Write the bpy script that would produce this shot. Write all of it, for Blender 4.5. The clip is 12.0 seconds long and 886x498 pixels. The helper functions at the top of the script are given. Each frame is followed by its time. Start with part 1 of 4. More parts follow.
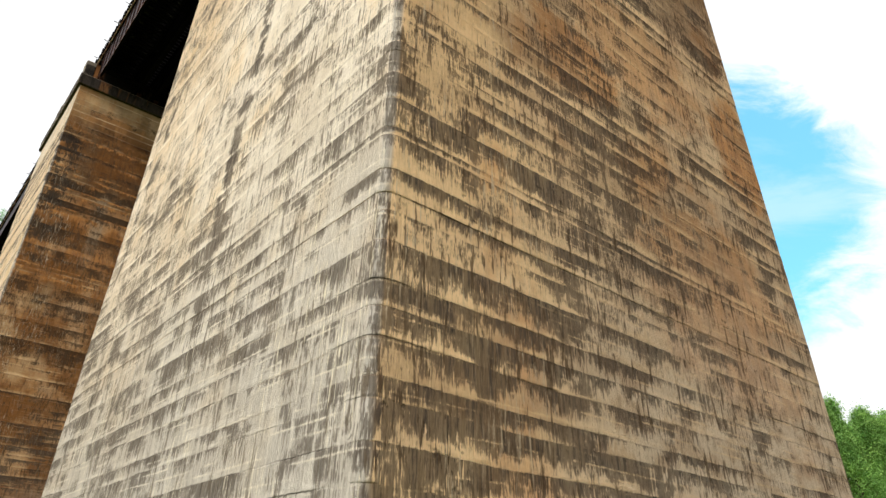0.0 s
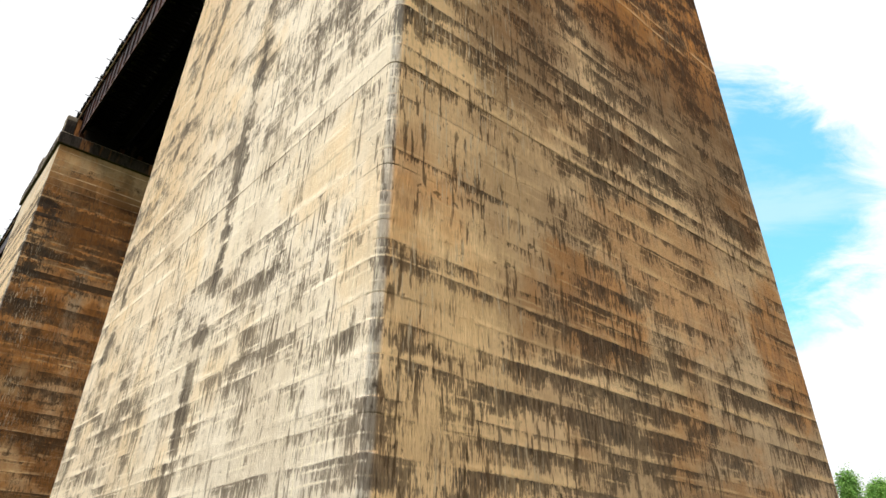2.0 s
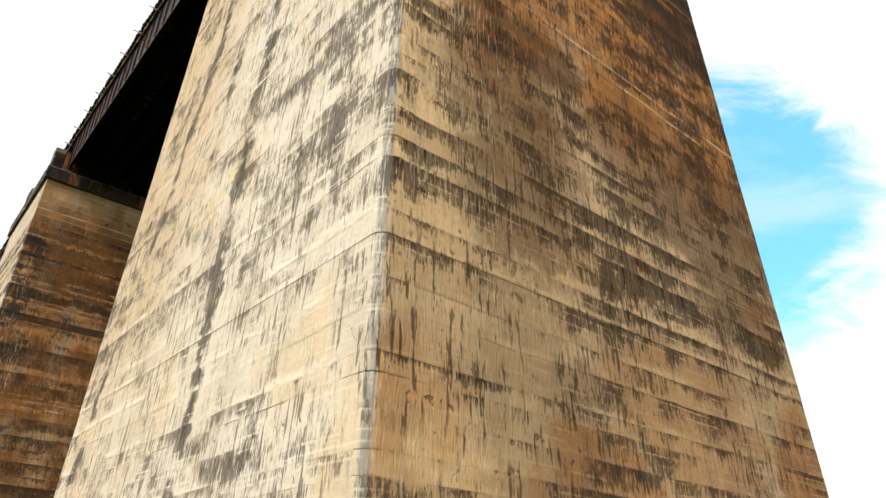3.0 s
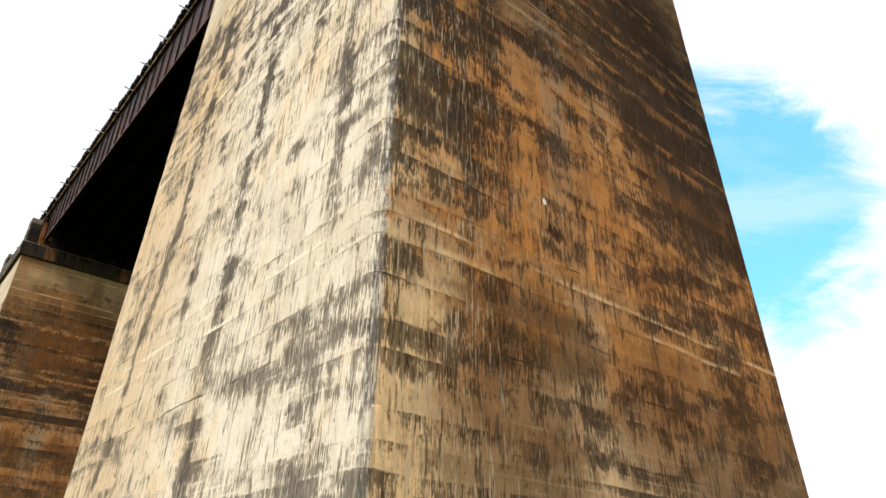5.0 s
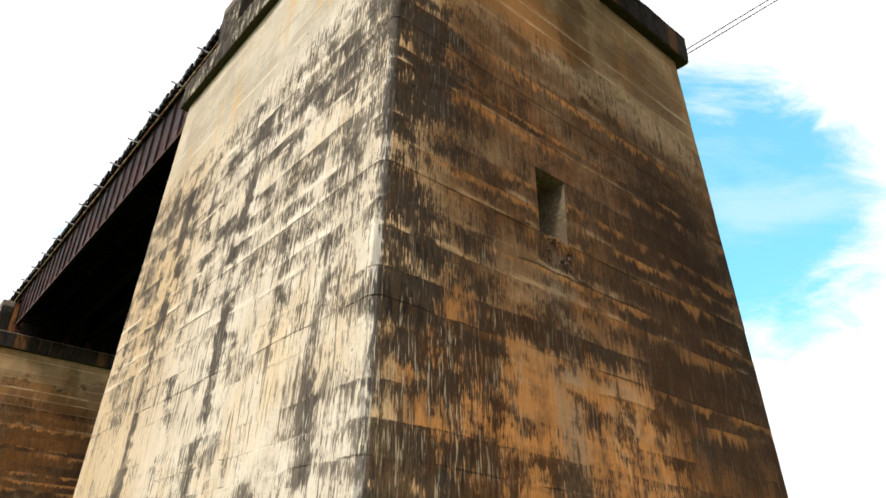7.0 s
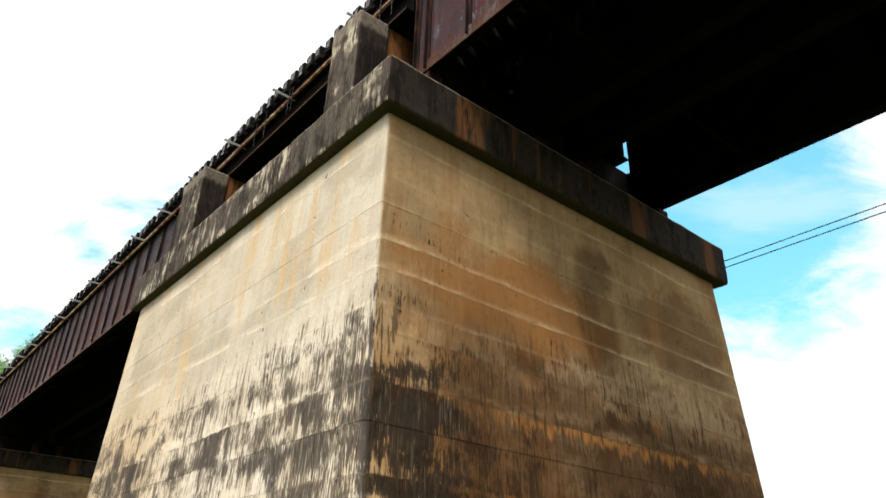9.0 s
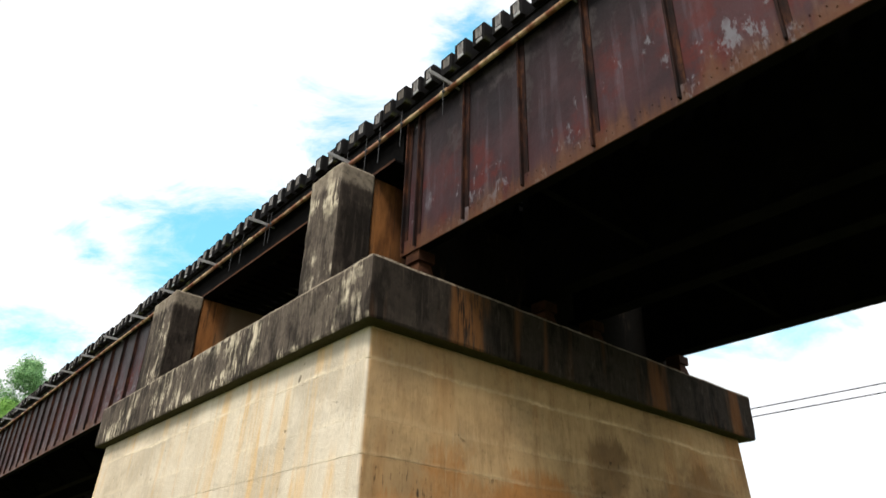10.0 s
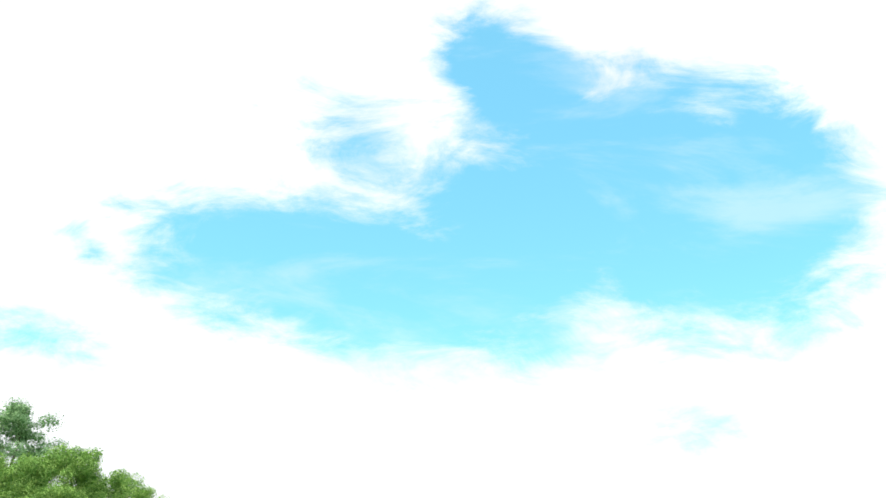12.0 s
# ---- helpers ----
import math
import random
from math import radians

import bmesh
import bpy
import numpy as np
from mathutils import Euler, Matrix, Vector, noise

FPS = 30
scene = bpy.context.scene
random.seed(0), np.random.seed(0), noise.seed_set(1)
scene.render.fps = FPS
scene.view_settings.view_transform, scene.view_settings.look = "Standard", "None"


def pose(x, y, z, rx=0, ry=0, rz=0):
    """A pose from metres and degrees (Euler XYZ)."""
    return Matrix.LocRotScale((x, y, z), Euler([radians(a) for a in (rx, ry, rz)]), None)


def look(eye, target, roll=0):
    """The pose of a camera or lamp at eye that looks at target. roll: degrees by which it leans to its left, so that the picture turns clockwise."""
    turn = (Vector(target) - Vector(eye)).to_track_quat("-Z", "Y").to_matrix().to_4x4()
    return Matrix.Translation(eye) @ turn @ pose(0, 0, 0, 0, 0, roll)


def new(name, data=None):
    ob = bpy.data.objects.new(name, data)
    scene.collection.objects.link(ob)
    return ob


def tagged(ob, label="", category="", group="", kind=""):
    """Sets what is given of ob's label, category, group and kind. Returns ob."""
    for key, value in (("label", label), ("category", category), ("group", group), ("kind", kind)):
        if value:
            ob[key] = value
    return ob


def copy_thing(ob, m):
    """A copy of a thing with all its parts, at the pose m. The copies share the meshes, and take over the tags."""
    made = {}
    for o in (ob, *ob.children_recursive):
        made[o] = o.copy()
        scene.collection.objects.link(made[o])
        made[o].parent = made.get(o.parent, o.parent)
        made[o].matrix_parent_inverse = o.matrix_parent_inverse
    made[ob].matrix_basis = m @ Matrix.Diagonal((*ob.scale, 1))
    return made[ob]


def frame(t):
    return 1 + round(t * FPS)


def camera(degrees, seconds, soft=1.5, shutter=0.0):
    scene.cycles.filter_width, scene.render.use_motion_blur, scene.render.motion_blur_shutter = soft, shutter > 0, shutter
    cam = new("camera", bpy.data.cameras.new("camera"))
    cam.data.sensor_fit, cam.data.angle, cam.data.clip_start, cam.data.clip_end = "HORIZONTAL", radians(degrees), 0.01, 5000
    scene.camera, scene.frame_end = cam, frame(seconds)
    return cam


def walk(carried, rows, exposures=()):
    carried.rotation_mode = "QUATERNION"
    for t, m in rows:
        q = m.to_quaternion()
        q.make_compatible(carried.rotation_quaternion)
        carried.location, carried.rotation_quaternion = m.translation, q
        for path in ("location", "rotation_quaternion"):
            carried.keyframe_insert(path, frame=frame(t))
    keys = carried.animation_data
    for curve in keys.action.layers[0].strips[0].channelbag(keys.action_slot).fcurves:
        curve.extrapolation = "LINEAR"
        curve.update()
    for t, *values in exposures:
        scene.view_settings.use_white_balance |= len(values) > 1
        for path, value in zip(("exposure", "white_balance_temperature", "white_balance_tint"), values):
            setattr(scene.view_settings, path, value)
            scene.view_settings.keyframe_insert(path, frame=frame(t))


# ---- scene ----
# ---------------------------------------------------------------- camera
cam = camera(64.66, 12.0, soft=1.5, shutter=0.2)
# a drone that climbs straight up beside the pier, its gimbal held still
TURN = (117.75, -1.444, -40.30)
CLIMB = [
    (0.0, -0.048, -0.051, 3.000),
    (0.5, -0.041, -0.037, 4.098),
    (1.0, -0.037, -0.019, 5.249),
    (1.5, -0.029, -0.001, 6.433),
    (2.0, -0.024, 0.011, 7.675),
    (2.5, -0.015, 0.012, 8.939),
    (3.0, -0.001, 0.022, 10.204),
    (5.0, -0.010, 0.002, 15.243),
    (5.5, -0.002, 0.012, 16.535),
    (6.0, 0.013, 0.019, 17.881),
    (6.5, 0.031, 0.025, 19.171),
    (7.0, 0.031, 0.020, 20.497),
    (9.0, -0.004, -0.012, 26.357),
    (9.5, 0.005, -0.018, 27.897),
    (10.0, 0.026, -0.006, 29.492),
    (10.5, 0.030, -0.018, 31.131),
    (11.0, 0.012, -0.038, 32.798),
    (11.5, 0.018, -0.024, 34.482),
    (12.0, 0.013, -0.007, 36.174),
]
walk(cam, [(t, pose(x - 0.044, y + 0.044, z, *TURN)) for t, x, y, z in CLIMB], exposures=[(0.0, 1.5), (12.0, 1.5)])

# ---------------------------------------------------------------- world and sun
SUN_EL, SUN_AZ = 52.0, 246.0     # degrees; azimuth clockwise from +y


def build_world():
    world = bpy.data.worlds.new("sky")
    scene.world = world
    world.use_nodes = True
    nt = world.node_tree
    nt.nodes.clear()
    N = nt.nodes.new
    L = nt.links.new
    out = N("ShaderNodeOutputWorld")
    bg = N("ShaderNodeBackground")
    L(bg.outputs[0], out.inputs[0])
    sky = N("ShaderNodeTexSky")
    sky.sky_type = "NISHITA"
    sky.sun_disc = False
    sky.sun_elevation = radians(SUN_EL)
    sky.sun_rotation = radians(SUN_AZ)
    sky.air_density, sky.dust_density, sky.ozone_density = 1.0, 0.6, 1.5
    co = N("ShaderNodeTexCoord")
    turn = Euler([radians(a) for a in TURN]).to_matrix()

    def math_node(op, a, b=None, c=None):
        n = N("ShaderNodeMath")
        n.operation = op
        for k, v in enumerate((a, b, c)):
            if v is None:
                continue
            if isinstance(v, (int, float)):
                n.inputs[k].default_value = v
            else:
                L(v, n.inputs[k])
        return n.outputs[0]

    def dot(v):
        n = N("ShaderNodeVectorMath")
        n.operation = "DOT_PRODUCT"
        L(co.outputs["Generated"], n.inputs[0])
        n.inputs[1].default_value = v
        return n.outputs["Value"]

    # a flat chart of the sky round one heading: a across, b up
    ahead = math_node("MAXIMUM", dot(-turn.col[2]), 0.05)
    a = math_node("DIVIDE", dot(turn.col[0]), ahead)
    b = math_node("DIVIDE", dot(turn.col[1]), ahead)
    chart = N("ShaderNodeCombineXYZ")
    L(a, chart.inputs[0])
    L(b, chart.inputs[1])

    def noise_node(scale, detail, rough, stretch=(1, 1, 1), off=(0, 0, 0), vec=None, dist=0.0, spin=0.0):
        mp = N("ShaderNodeMapping")
        mp.inputs["Scale"].default_value = stretch
        mp.inputs["Location"].default_value = off
        mp.inputs["Rotation"].default_value = (0, 0, radians(spin))
        L(vec or chart.outputs[0], mp.inputs[0])
        n = N("ShaderNodeTexNoise")
        n.inputs["Scale"].default_value = scale
        n.inputs["Detail"].default_value = detail
        n.inputs["Roughness"].default_value = rough
        n.inputs["Distortion"].default_value = dist
        L(mp.outputs[0], n.inputs["Vector"])
        return n.outputs["Fac"]

    wisp = noise_node(6.0, 8, 0.66, (1.0, 2.2, 1), spin=-18, dist=0.6)
    fine = noise_node(16.0, 5, 0.6, (1.0, 2.5, 1), (3, 1, 0), spin=-20)

    def gap(ca, cb, ra, rb, spin):
        """Signed measure of an oval gap in the cloud: 1 in its middle, 0 at its rim."""
        s, c = math.sin(radians(spin)), math.cos(radians(spin))
        da = math_node("SUBTRACT", a, ca)
        db = math_node("SUBTRACT", b, cb)
        u = math_node("ADD", math_node("MULTIPLY", da, c / ra), math_node("MULTIPLY", db, s / ra))
        v = math_node("ADD", math_node("MULTIPLY", da, -s / rb), math_node("MULTIPLY", db, c / rb))
        r = math_node("SQRT", math_node("ADD", math_node("MULTIPLY", u, u), math_node("MULTIPLY", v, v)))
        return math_node("SUBTRACT", 1.0, r)

    gaps = [gap(0.30, 0.07, 0.36, 0.215, -17), gap(0.44, 0.10, 0.22, 0.15, -24), gap(-0.10, -0.045, 0.40, 0.135, -10), gap(0.11, 0.24, 0.15, 0.10, -32), gap(0.12, 0.03, 0.21, 0.15, -20),
            gap(-0.50, 0.00, 0.09, 0.05, -35), gap(-0.60, -0.12, 0.20, 0.07, -8), gap(0.375, -0.245, 0.12, 0.06, -8), gap(-0.11, 0.14, 0.20, 0.12, -35)]
    m = gaps[0]
    for g in gaps[1:5]:
        n = N("ShaderNodeMath")
        n.operation = "SMOOTH_MAX"
        L(m, n.inputs[0])
        L(g, n.inputs[1])
        n.inputs[2].default_value = 0.12
        m = n.outputs[0]
    for g in gaps[5:]:
        m = math_node("MAXIMUM", m, math_node("SUBTRACT", math_node("MULTIPLY", g, 0.50), 0.18))
    noise_sum = math_node("ADD", math_node("MULTIPLY", math_node("SUBTRACT", wisp, 0.5), 1.1), math_node("MULTIPLY", math_node("SUBTRACT", fine, 0.5), 0.35))
    m = math_node("ADD", m, noise_sum)
    ss = N("ShaderNodeMapRange")
    ss.interpolation_type = "SMOOTHSTEP"
    ss.inputs["From Min"].default_value = -0.10
    ss.inputs["From Max"].default_value = 0.42
    L(m, ss.inputs["Value"])
    veil = N("ShaderNodeMapRange")
    veil.interpolation_type = "SMOOTHSTEP"
    veil.inputs["From Min"].default_value = 0.46
    veil.inputs["From Max"].default_value = 0.72
    veil.inputs["To Min"].default_value = 1.0
    veil.inputs["To Max"].default_value = 0.7
    L(noise_node(3.0, 7, 0.62, (0.9, 3.2, 1), (5, 2, 0), spin=-14, dist=0.4), veil.inputs["Value"])
    clear = math_node("MULTIPLY", ss.outputs[0], veil.outputs[0])
    # clouds over the rest of the sky, thinner here and there
    far = noise_node(2.2, 6, 0.6, (1, 1, 1.6), vec=co.outputs["Generated"])
    cl = N("ShaderNodeMapRange")
    cl.inputs["From Min"].default_value = 0.3
    cl.inputs["From Max"].default_value = 0.7
    cl.inputs["To Min"].default_value = 1.0
    cl.inputs["To Max"].default_value = 1.3
    L(far, cl.inputs["Value"])
    cloud = N("ShaderNodeMix")
    cloud.data_type = "RGBA"
    cloud.blend_type = "MULTIPLY"
    cloud.inputs["Factor"].default_value = 1.0
    cloud.inputs["A"].default_value = (0.355, 0.36, 0.37, 1)
    L(cl.outputs[0], cloud.inputs["B"])
    blue = N("ShaderNodeMix")
    blue.data_type = "RGBA"
    blue.blend_type = "MULTIPLY"
    blue.inputs["Factor"].default_value = 1.0
    L(sky.outputs[0], blue.inputs["A"])
    blue.inputs["B"].default_value = (0.105, 0.165, 0.135, 1)
    even = N("ShaderNodeMix")
    even.data_type = "RGBA"
    even.inputs["Factor"].default_value = 0.55
    L(blue.outputs["Result"], even.inputs["A"])
    even.inputs["B"].default_value = (0.080, 0.255, 0.36, 1)
    mix = N("ShaderNodeMix")
    mix.data_type = "RGBA"
    L(clear, mix.inputs["Factor"])
    L(cloud.outputs["Result"], mix.inputs["A"])
    L(even.outputs["Result"], mix.inputs["B"])
    L(mix.outputs["Result"], bg.inputs[0])
    bg.inputs[1].default_value = 1.0


build_world()
sun = new("sun", bpy.data.lights.new("sun", "SUN"))
sun.data.energy, sun.data.angle, sun.data.color = 1.15, radians(14), (1.0, 0.95, 0.87)
az, el = radians(SUN_AZ), radians(SUN_EL)
sun.matrix_world = look((math.sin(az) * math.cos(el) * 100, math.cos(az) * math.cos(el) * 100, math.sin(el) * 100), (0, 0, 0))


# ---------------------------------------------------------------- materials
class Mat:
    """A node material with short calls for its graph."""

    def __init__(self, name, rough=0.8, metal=0.0):
        self.mat = bpy.data.materials.new(name)
        self.mat.use_nodes = True
        self.nt = self.mat.node_tree
        self.bsdf = self.nt.nodes["Principled BSDF"]
        self.bsdf.inputs["Roughness"].default_value = rough
        self.bsdf.inputs["Metallic"].default_value = metal
        self.co = self.nt.nodes.new("ShaderNodeTexCoord").outputs["Object"]

    def link(self, a, b):
        self.nt.links.new(a, b)

    def put(self, socket, v):
        if isinstance(v, (int, float)):
            socket.default_value = v
        elif isinstance(v, tuple):
            socket.default_value = (*v, 1) if len(v) == 3 and len(socket.default_value) == 4 else v
        else:
            self.link(v, socket)

    def m(self, op, a, b=0.0, c=0.0):
        n = self.nt.nodes.new("ShaderNodeMath")
        n.operation = op
        for k, v in enumerate((a, b, c)):
            self.put(n.inputs[k], v)
        return n.outputs[0]

    def noise(self, scale=1.0, detail=4, rough=0.55, stretch=(1, 1, 1), off=(0, 0, 0), dist=0.0, vec=None):
        mp = self.nt.nodes.new("ShaderNodeMapping")
        mp.inputs["Scale"].default_value = stretch
        mp.inputs["Location"].default_value = off
        self.link(vec or self.co, mp.inputs[0])
        n = self.nt.nodes.new("ShaderNodeTexNoise")
        n.inputs["Scale"].default_value = scale
        n.inputs["Detail"].default_value = detail
        n.inputs["Roughness"].default_value = rough
        n.inputs["Distortion"].default_value = dist
        self.link(mp.outputs[0], n.inputs["Vector"])
        return n.outputs["Fac"]

    def step(self, v, lo, hi, a=0.0, b=1.0):
        n = self.nt.nodes.new("ShaderNodeMapRange")
        n.interpolation_type = "SMOOTHSTEP"
        self.put(n.inputs["Value"], v)
        self.put(n.inputs["From Min"], lo)
        self.put(n.inputs["From Max"], hi)
        self.put(n.inputs["To Min"], a)
        self.put(n.inputs["To Max"], b)
        return n.outputs[0]

    def mix(self, f, a, b, mode="MIX"):
        n = self.nt.nodes.new("ShaderNodeMix")
        n.data_type = "RGBA"
        n.blend_type = mode
        self.put(n.inputs["Factor"], f)
        self.put(n.inputs["A"], a)
        self.put(n.inputs["B"], b)
        return n.outputs["Result"]

    def xyz(self, vec=None):
        n = self.nt.nodes.new("ShaderNodeSeparateXYZ")
        self.link(vec or self.co, n.inputs[0])
        return n.outputs

    def bump(self, h, strength=0.3, dist=0.02):
        n = self.nt.nodes.new("ShaderNodeBump")
        n.inputs["Strength"].default_value = strength
        n.inputs["Distance"].default_value = dist
        self.link(h, n.inputs["Height"])
        self.link(n.outputs[0], self.bsdf.inputs["Normal"])

    def random(self):
        return self.nt.nodes.new("ShaderNodeObjectInfo").outputs["Random"]

    def done(self, colour, rough=None):
        self.put(self.bsdf.inputs["Base Color"], colour)
        if rough is not None:
            self.put(self.bsdf.inputs["Roughness"], rough)
        return self.mat


def ramp(k, v, lo, hi, stops):
    """A value that follows v from lo to hi along (place, value) stops."""
    n = k.nt.nodes.new("ShaderNodeValToRGB")
    k.link(k.m("DIVIDE", k.m("SUBTRACT", v, lo), hi - lo), n.inputs[0])
    el = n.color_ramp.elements
    while len(el) < len(stops):
        el.new(0.5)
    for e, (p, g) in zip(el, stops):
        e.position = (p - lo) / (hi - lo)
        e.color = (g, g, g, 1)
    return n.outputs["Color"]


def bands(k, w, scale):
    """Uneven horizontal lifts: a random value for each, and the distance to its edge."""
    out = []
    for feature in ("F1", "DISTANCE_TO_EDGE"):
        n = k.nt.nodes.new("ShaderNodeTexVoronoi")
        n.voronoi_dimensions = "1D"
        n.feature = feature
        n.inputs["Scale"].default_value = scale
        k.link(w, n.inputs["W"])
        out.append(n.outputs["Color"] if feature == "F1" else n.outputs["Distance"])
    return k.xyz(out[0])[0], out[1]


def white(k, w):
    """A random value for each value of w."""
    n = k.nt.nodes.new("ShaderNodeTexWhiteNoise")
    n.noise_dimensions = "1D"
    k.link(w, n.inputs["W"])
    return n.outputs["Value"]


# how heavily the front and the side of the shaft are stained, by height
FRONT_NEAR = [(3.0, 0.56), (4.1, 0.62), (4.35, 0.40), (4.7, 0.64), (5.1, 0.38), (5.7, 0.66), (6.6, 0.56), (7.1, 0.38), (7.6, 0.68), (8.0, 0.50), (8.4, 0.70), (9.4, 0.56), (10.2, 0.64), (10.7, 0.30),
              (11.15, 0.70), (11.5, 0.22), (12.3, 0.26), (12.65, 0.66), (13.1, 0.20), (13.6, 0.36), (14.3, 0.54), (16.0, 0.50), (17.3, 0.44), (17.9, 0.72), (18.4, 0.36), (18.8, 0.66), (19.6, 0.34),
              (21.2, 0.72), (24.6, 0.84), (26.0, 0.70), (28.3, 0.76), (29.6, 0.20)]
FRONT_MID = [(3.0, 0.58), (5.0, 0.58), (7.5, 0.70), (10.0, 0.70), (11.4, 0.68), (12.4, 0.50), (13.6, 0.58), (14.8, 0.62), (16.0, 0.62), (18.2, 0.54), (20.0, 0.42), (21.5, 0.46), (23.0, 0.56),
             (24.5, 0.62), (26.5, 0.62), (27.8, 0.50), (28.8, 0.26), (31.0, 0.16), (32.5, 0.12)]
FRONT_RIGHT = [(3.0, 0.48), (5.5, 0.50), (7.6, 0.46), (9.0, 0.60), (10.8, 0.50), (12.8, 0.42), (14.0, 0.44), (14.8, 0.70), (15.6, 0.46), (17.0, 0.60), (19.0, 0.58), (20.5, 0.55),
               (22.0, 0.74), (23.6, 0.80), (25.5, 0.82), (27.6, 0.70), (28.6, 0.36), (29.4, 0.16), (32.5, 0.08)]
SIDE = [(3.0, 0.46), (4.2, 0.52), (5.2, 0.42), (6.0, 0.53), (7.0, 0.46), (7.8, 0.53), (9.0, 0.52), (11.5, 0.48), (13.0, 0.34), (15.0, 0.42), (16.5, 0.54), (17.2, 0.33),
        (18.0, 0.55), (18.8, 0.30), (20.5, 0.36), (22.0, 0.42), (23.5, 0.36), (25.5, 0.48), (27.5, 0.54), (28.4, 0.62), (29.2, 0.46), (30.0, 0.18), (32.5, 0.06)]


def concrete_mat():
    k = Mat("weathered_concrete", 0.92)
    k.bsdf.inputs["Specular IOR Level"].default_value = 0.06
    geo = k.nt.nodes.new("ShaderNodeNewGeometry")
    k.co = geo.outputs["Position"]
    x, y, z = k.xyz()
    nx, ny, _ = k.xyz(geo.outputs["Normal"])
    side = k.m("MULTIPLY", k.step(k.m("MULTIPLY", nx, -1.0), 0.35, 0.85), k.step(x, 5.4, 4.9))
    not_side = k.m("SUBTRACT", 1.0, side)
    edge = k.step(k.m("MULTIPLY", nx, ny), 0.25, 0.45)
    far = k.step(y, 28.0, 38.0)

    def off(v, gain):
        return k.m("MULTIPLY", k.m("SUBTRACT", v, 0.5), gain)

    def total(*vs):
        out = vs[0]
        for v in vs[1:]:
            out = k.m("ADD", out, v)
        return out

    def mul(*vs):
        out = vs[0]
        for v in vs[1:]:
            out = k.m("MULTIPLY", out, v)
        return out

    def moved(dx, dy, dz):
        n = k.nt.nodes.new("ShaderNodeCombineXYZ")
        for s, v in zip(n.inputs, (dx, dy, dz)):
            k.put(s, v)
        return n.outputs[0]

    drip = k.noise(1.0, 5, 0.68, (3.5, 3.5, 0.45))
    drip2 = k.noise(1.0, 4, 0.7, (12, 12, 0.9), (2, 5, 1))
    drip3 = k.noise(1.0, 4, 0.7, (26, 26, 1.7), (6, 1, 3))
    blot = k.noise(0.55, 5, 0.62, (1, 1, 1.3))
    fine = k.noise(14, 6, 0.75)
    fleck = k.noise(1.0, 3, 0.65, (46, 46, 5.5), (1, 8, 4))
    slow = k.noise(0.25, 2, 0.5)
    hue = k.noise(0.5, 4, 0.62, (1, 1, 0.8), (7, 3, 1))
    wander = off(k.noise(1.0, 4, 0.6, (0.4, 0.4, 0.5)), 1.2)
    rag = off(drip2, 0.4)
    # heights that sag along the lifts; everything that lies on them is torn downwards by the drips
    zs = k.m("ADD", z, k.m("MULTIPLY", slow, 0.15))
    torn = total(zs, off(drip2, 0.42), off(drip, 0.40), off(drip3, 0.16))
    pv = moved(x, y, torn)
    patch = k.noise(1.0, 5, 0.58, (0.75, 0.75, 1.9), (0, 0, 0), 0.0, pv)
    patch2 = k.noise(1.0, 5, 0.62, (1.5, 1.5, 3.4), (4, 2, 9), 0.0, pv)
    # the board courses of the formwork: number of the course, height within it, and a mottle of its own for each
    uv = k.nt.nodes.new("ShaderNodeUVMap")
    uv.uv_map = "courses"
    rise = total(k.xyz(uv.outputs[0])[0], off(k.noise(1.0, 3, 0.55, (0.5, 0.5, 0.5), (2, 7, 3)), 0.30), off(fine, 0.10), off(drip2, 0.08))
    f = k.m("FRACT", rise)
    number = k.m("FLOOR", rise)
    lval, val = white(k, number), white(k, k.m("ADD", number, 0.5))
    own = k.noise(1.0, 5, 0.60, (0.85, 0.85, 1.0), (0, 0, 0), 0.0, moved(x, y, k.m("MULTIPLY", number, 5.37)))
    own2 = k.noise(1.0, 4, 0.62, (3.2, 3.2, 1.0), (3, 3, 0), 0.0, moved(x, y, k.m("MULTIPLY", number, 3.71)))
    ledge = k.m("MINIMUM", f, k.m("SUBTRACT", 1.0, f))
    zl = total(zs, off(fine, 0.03), off(drip2, 0.04))
    _, bedge = bands(k, zl, 7.0)
    xw = k.m("ADD", x, off(blot, 2.0))

    def spot(u, cu, cz, ru, rz, amount):
        a = k.m("DIVIDE", k.m("SUBTRACT", u, cu), ru)
        b = k.m("DIVIDE", k.m("SUBTRACT", torn, cz + 0.3), rz)
        return k.step(total(mul(a, a), mul(b, b), off(patch, 2.8), off(patch2, 1.8)), 1.4, 0.4, 0.0, amount)

    def spots(u, rows):
        out = spot(u, *rows[0])
        for r in rows[1:]:
            out = k.m("MAXIMUM", out, spot(u, *r))
        return out

    # how heavy the black stain is
    near, mid, right = (ramp(k, z, 3.0, 32.5, st) for st in (FRONT_NEAR, FRONT_MID, FRONT_RIGHT))
    f1 = k.step(total(xw, k.step(z, 19.0, 24.0, 0.0, 1.1)), 5.3, 7.6)
    f2 = k.step(xw, 8.6, 10.6)
    front = total(mul(near, k.m("SUBTRACT", 1.0, f1)), mul(f1, total(mul(mid, k.m("SUBTRACT", 1.0, f2)), mul(right, f2))))
    flank = ramp(k, z, 3.0, 32.5, SIDE)
    flank = total(flank, k.step(y, 11.0, 15.0, 0.0, 0.02), mul(k.step(y, 8.6, 6.8, 0.0, 0.10), k.step(z, 14.0, 18.0, -0.6, 1.0)), -0.05)
    yw = total(y, k.m("MULTIPLY", wander, 0.9), rag, off(patch2, 0.6))
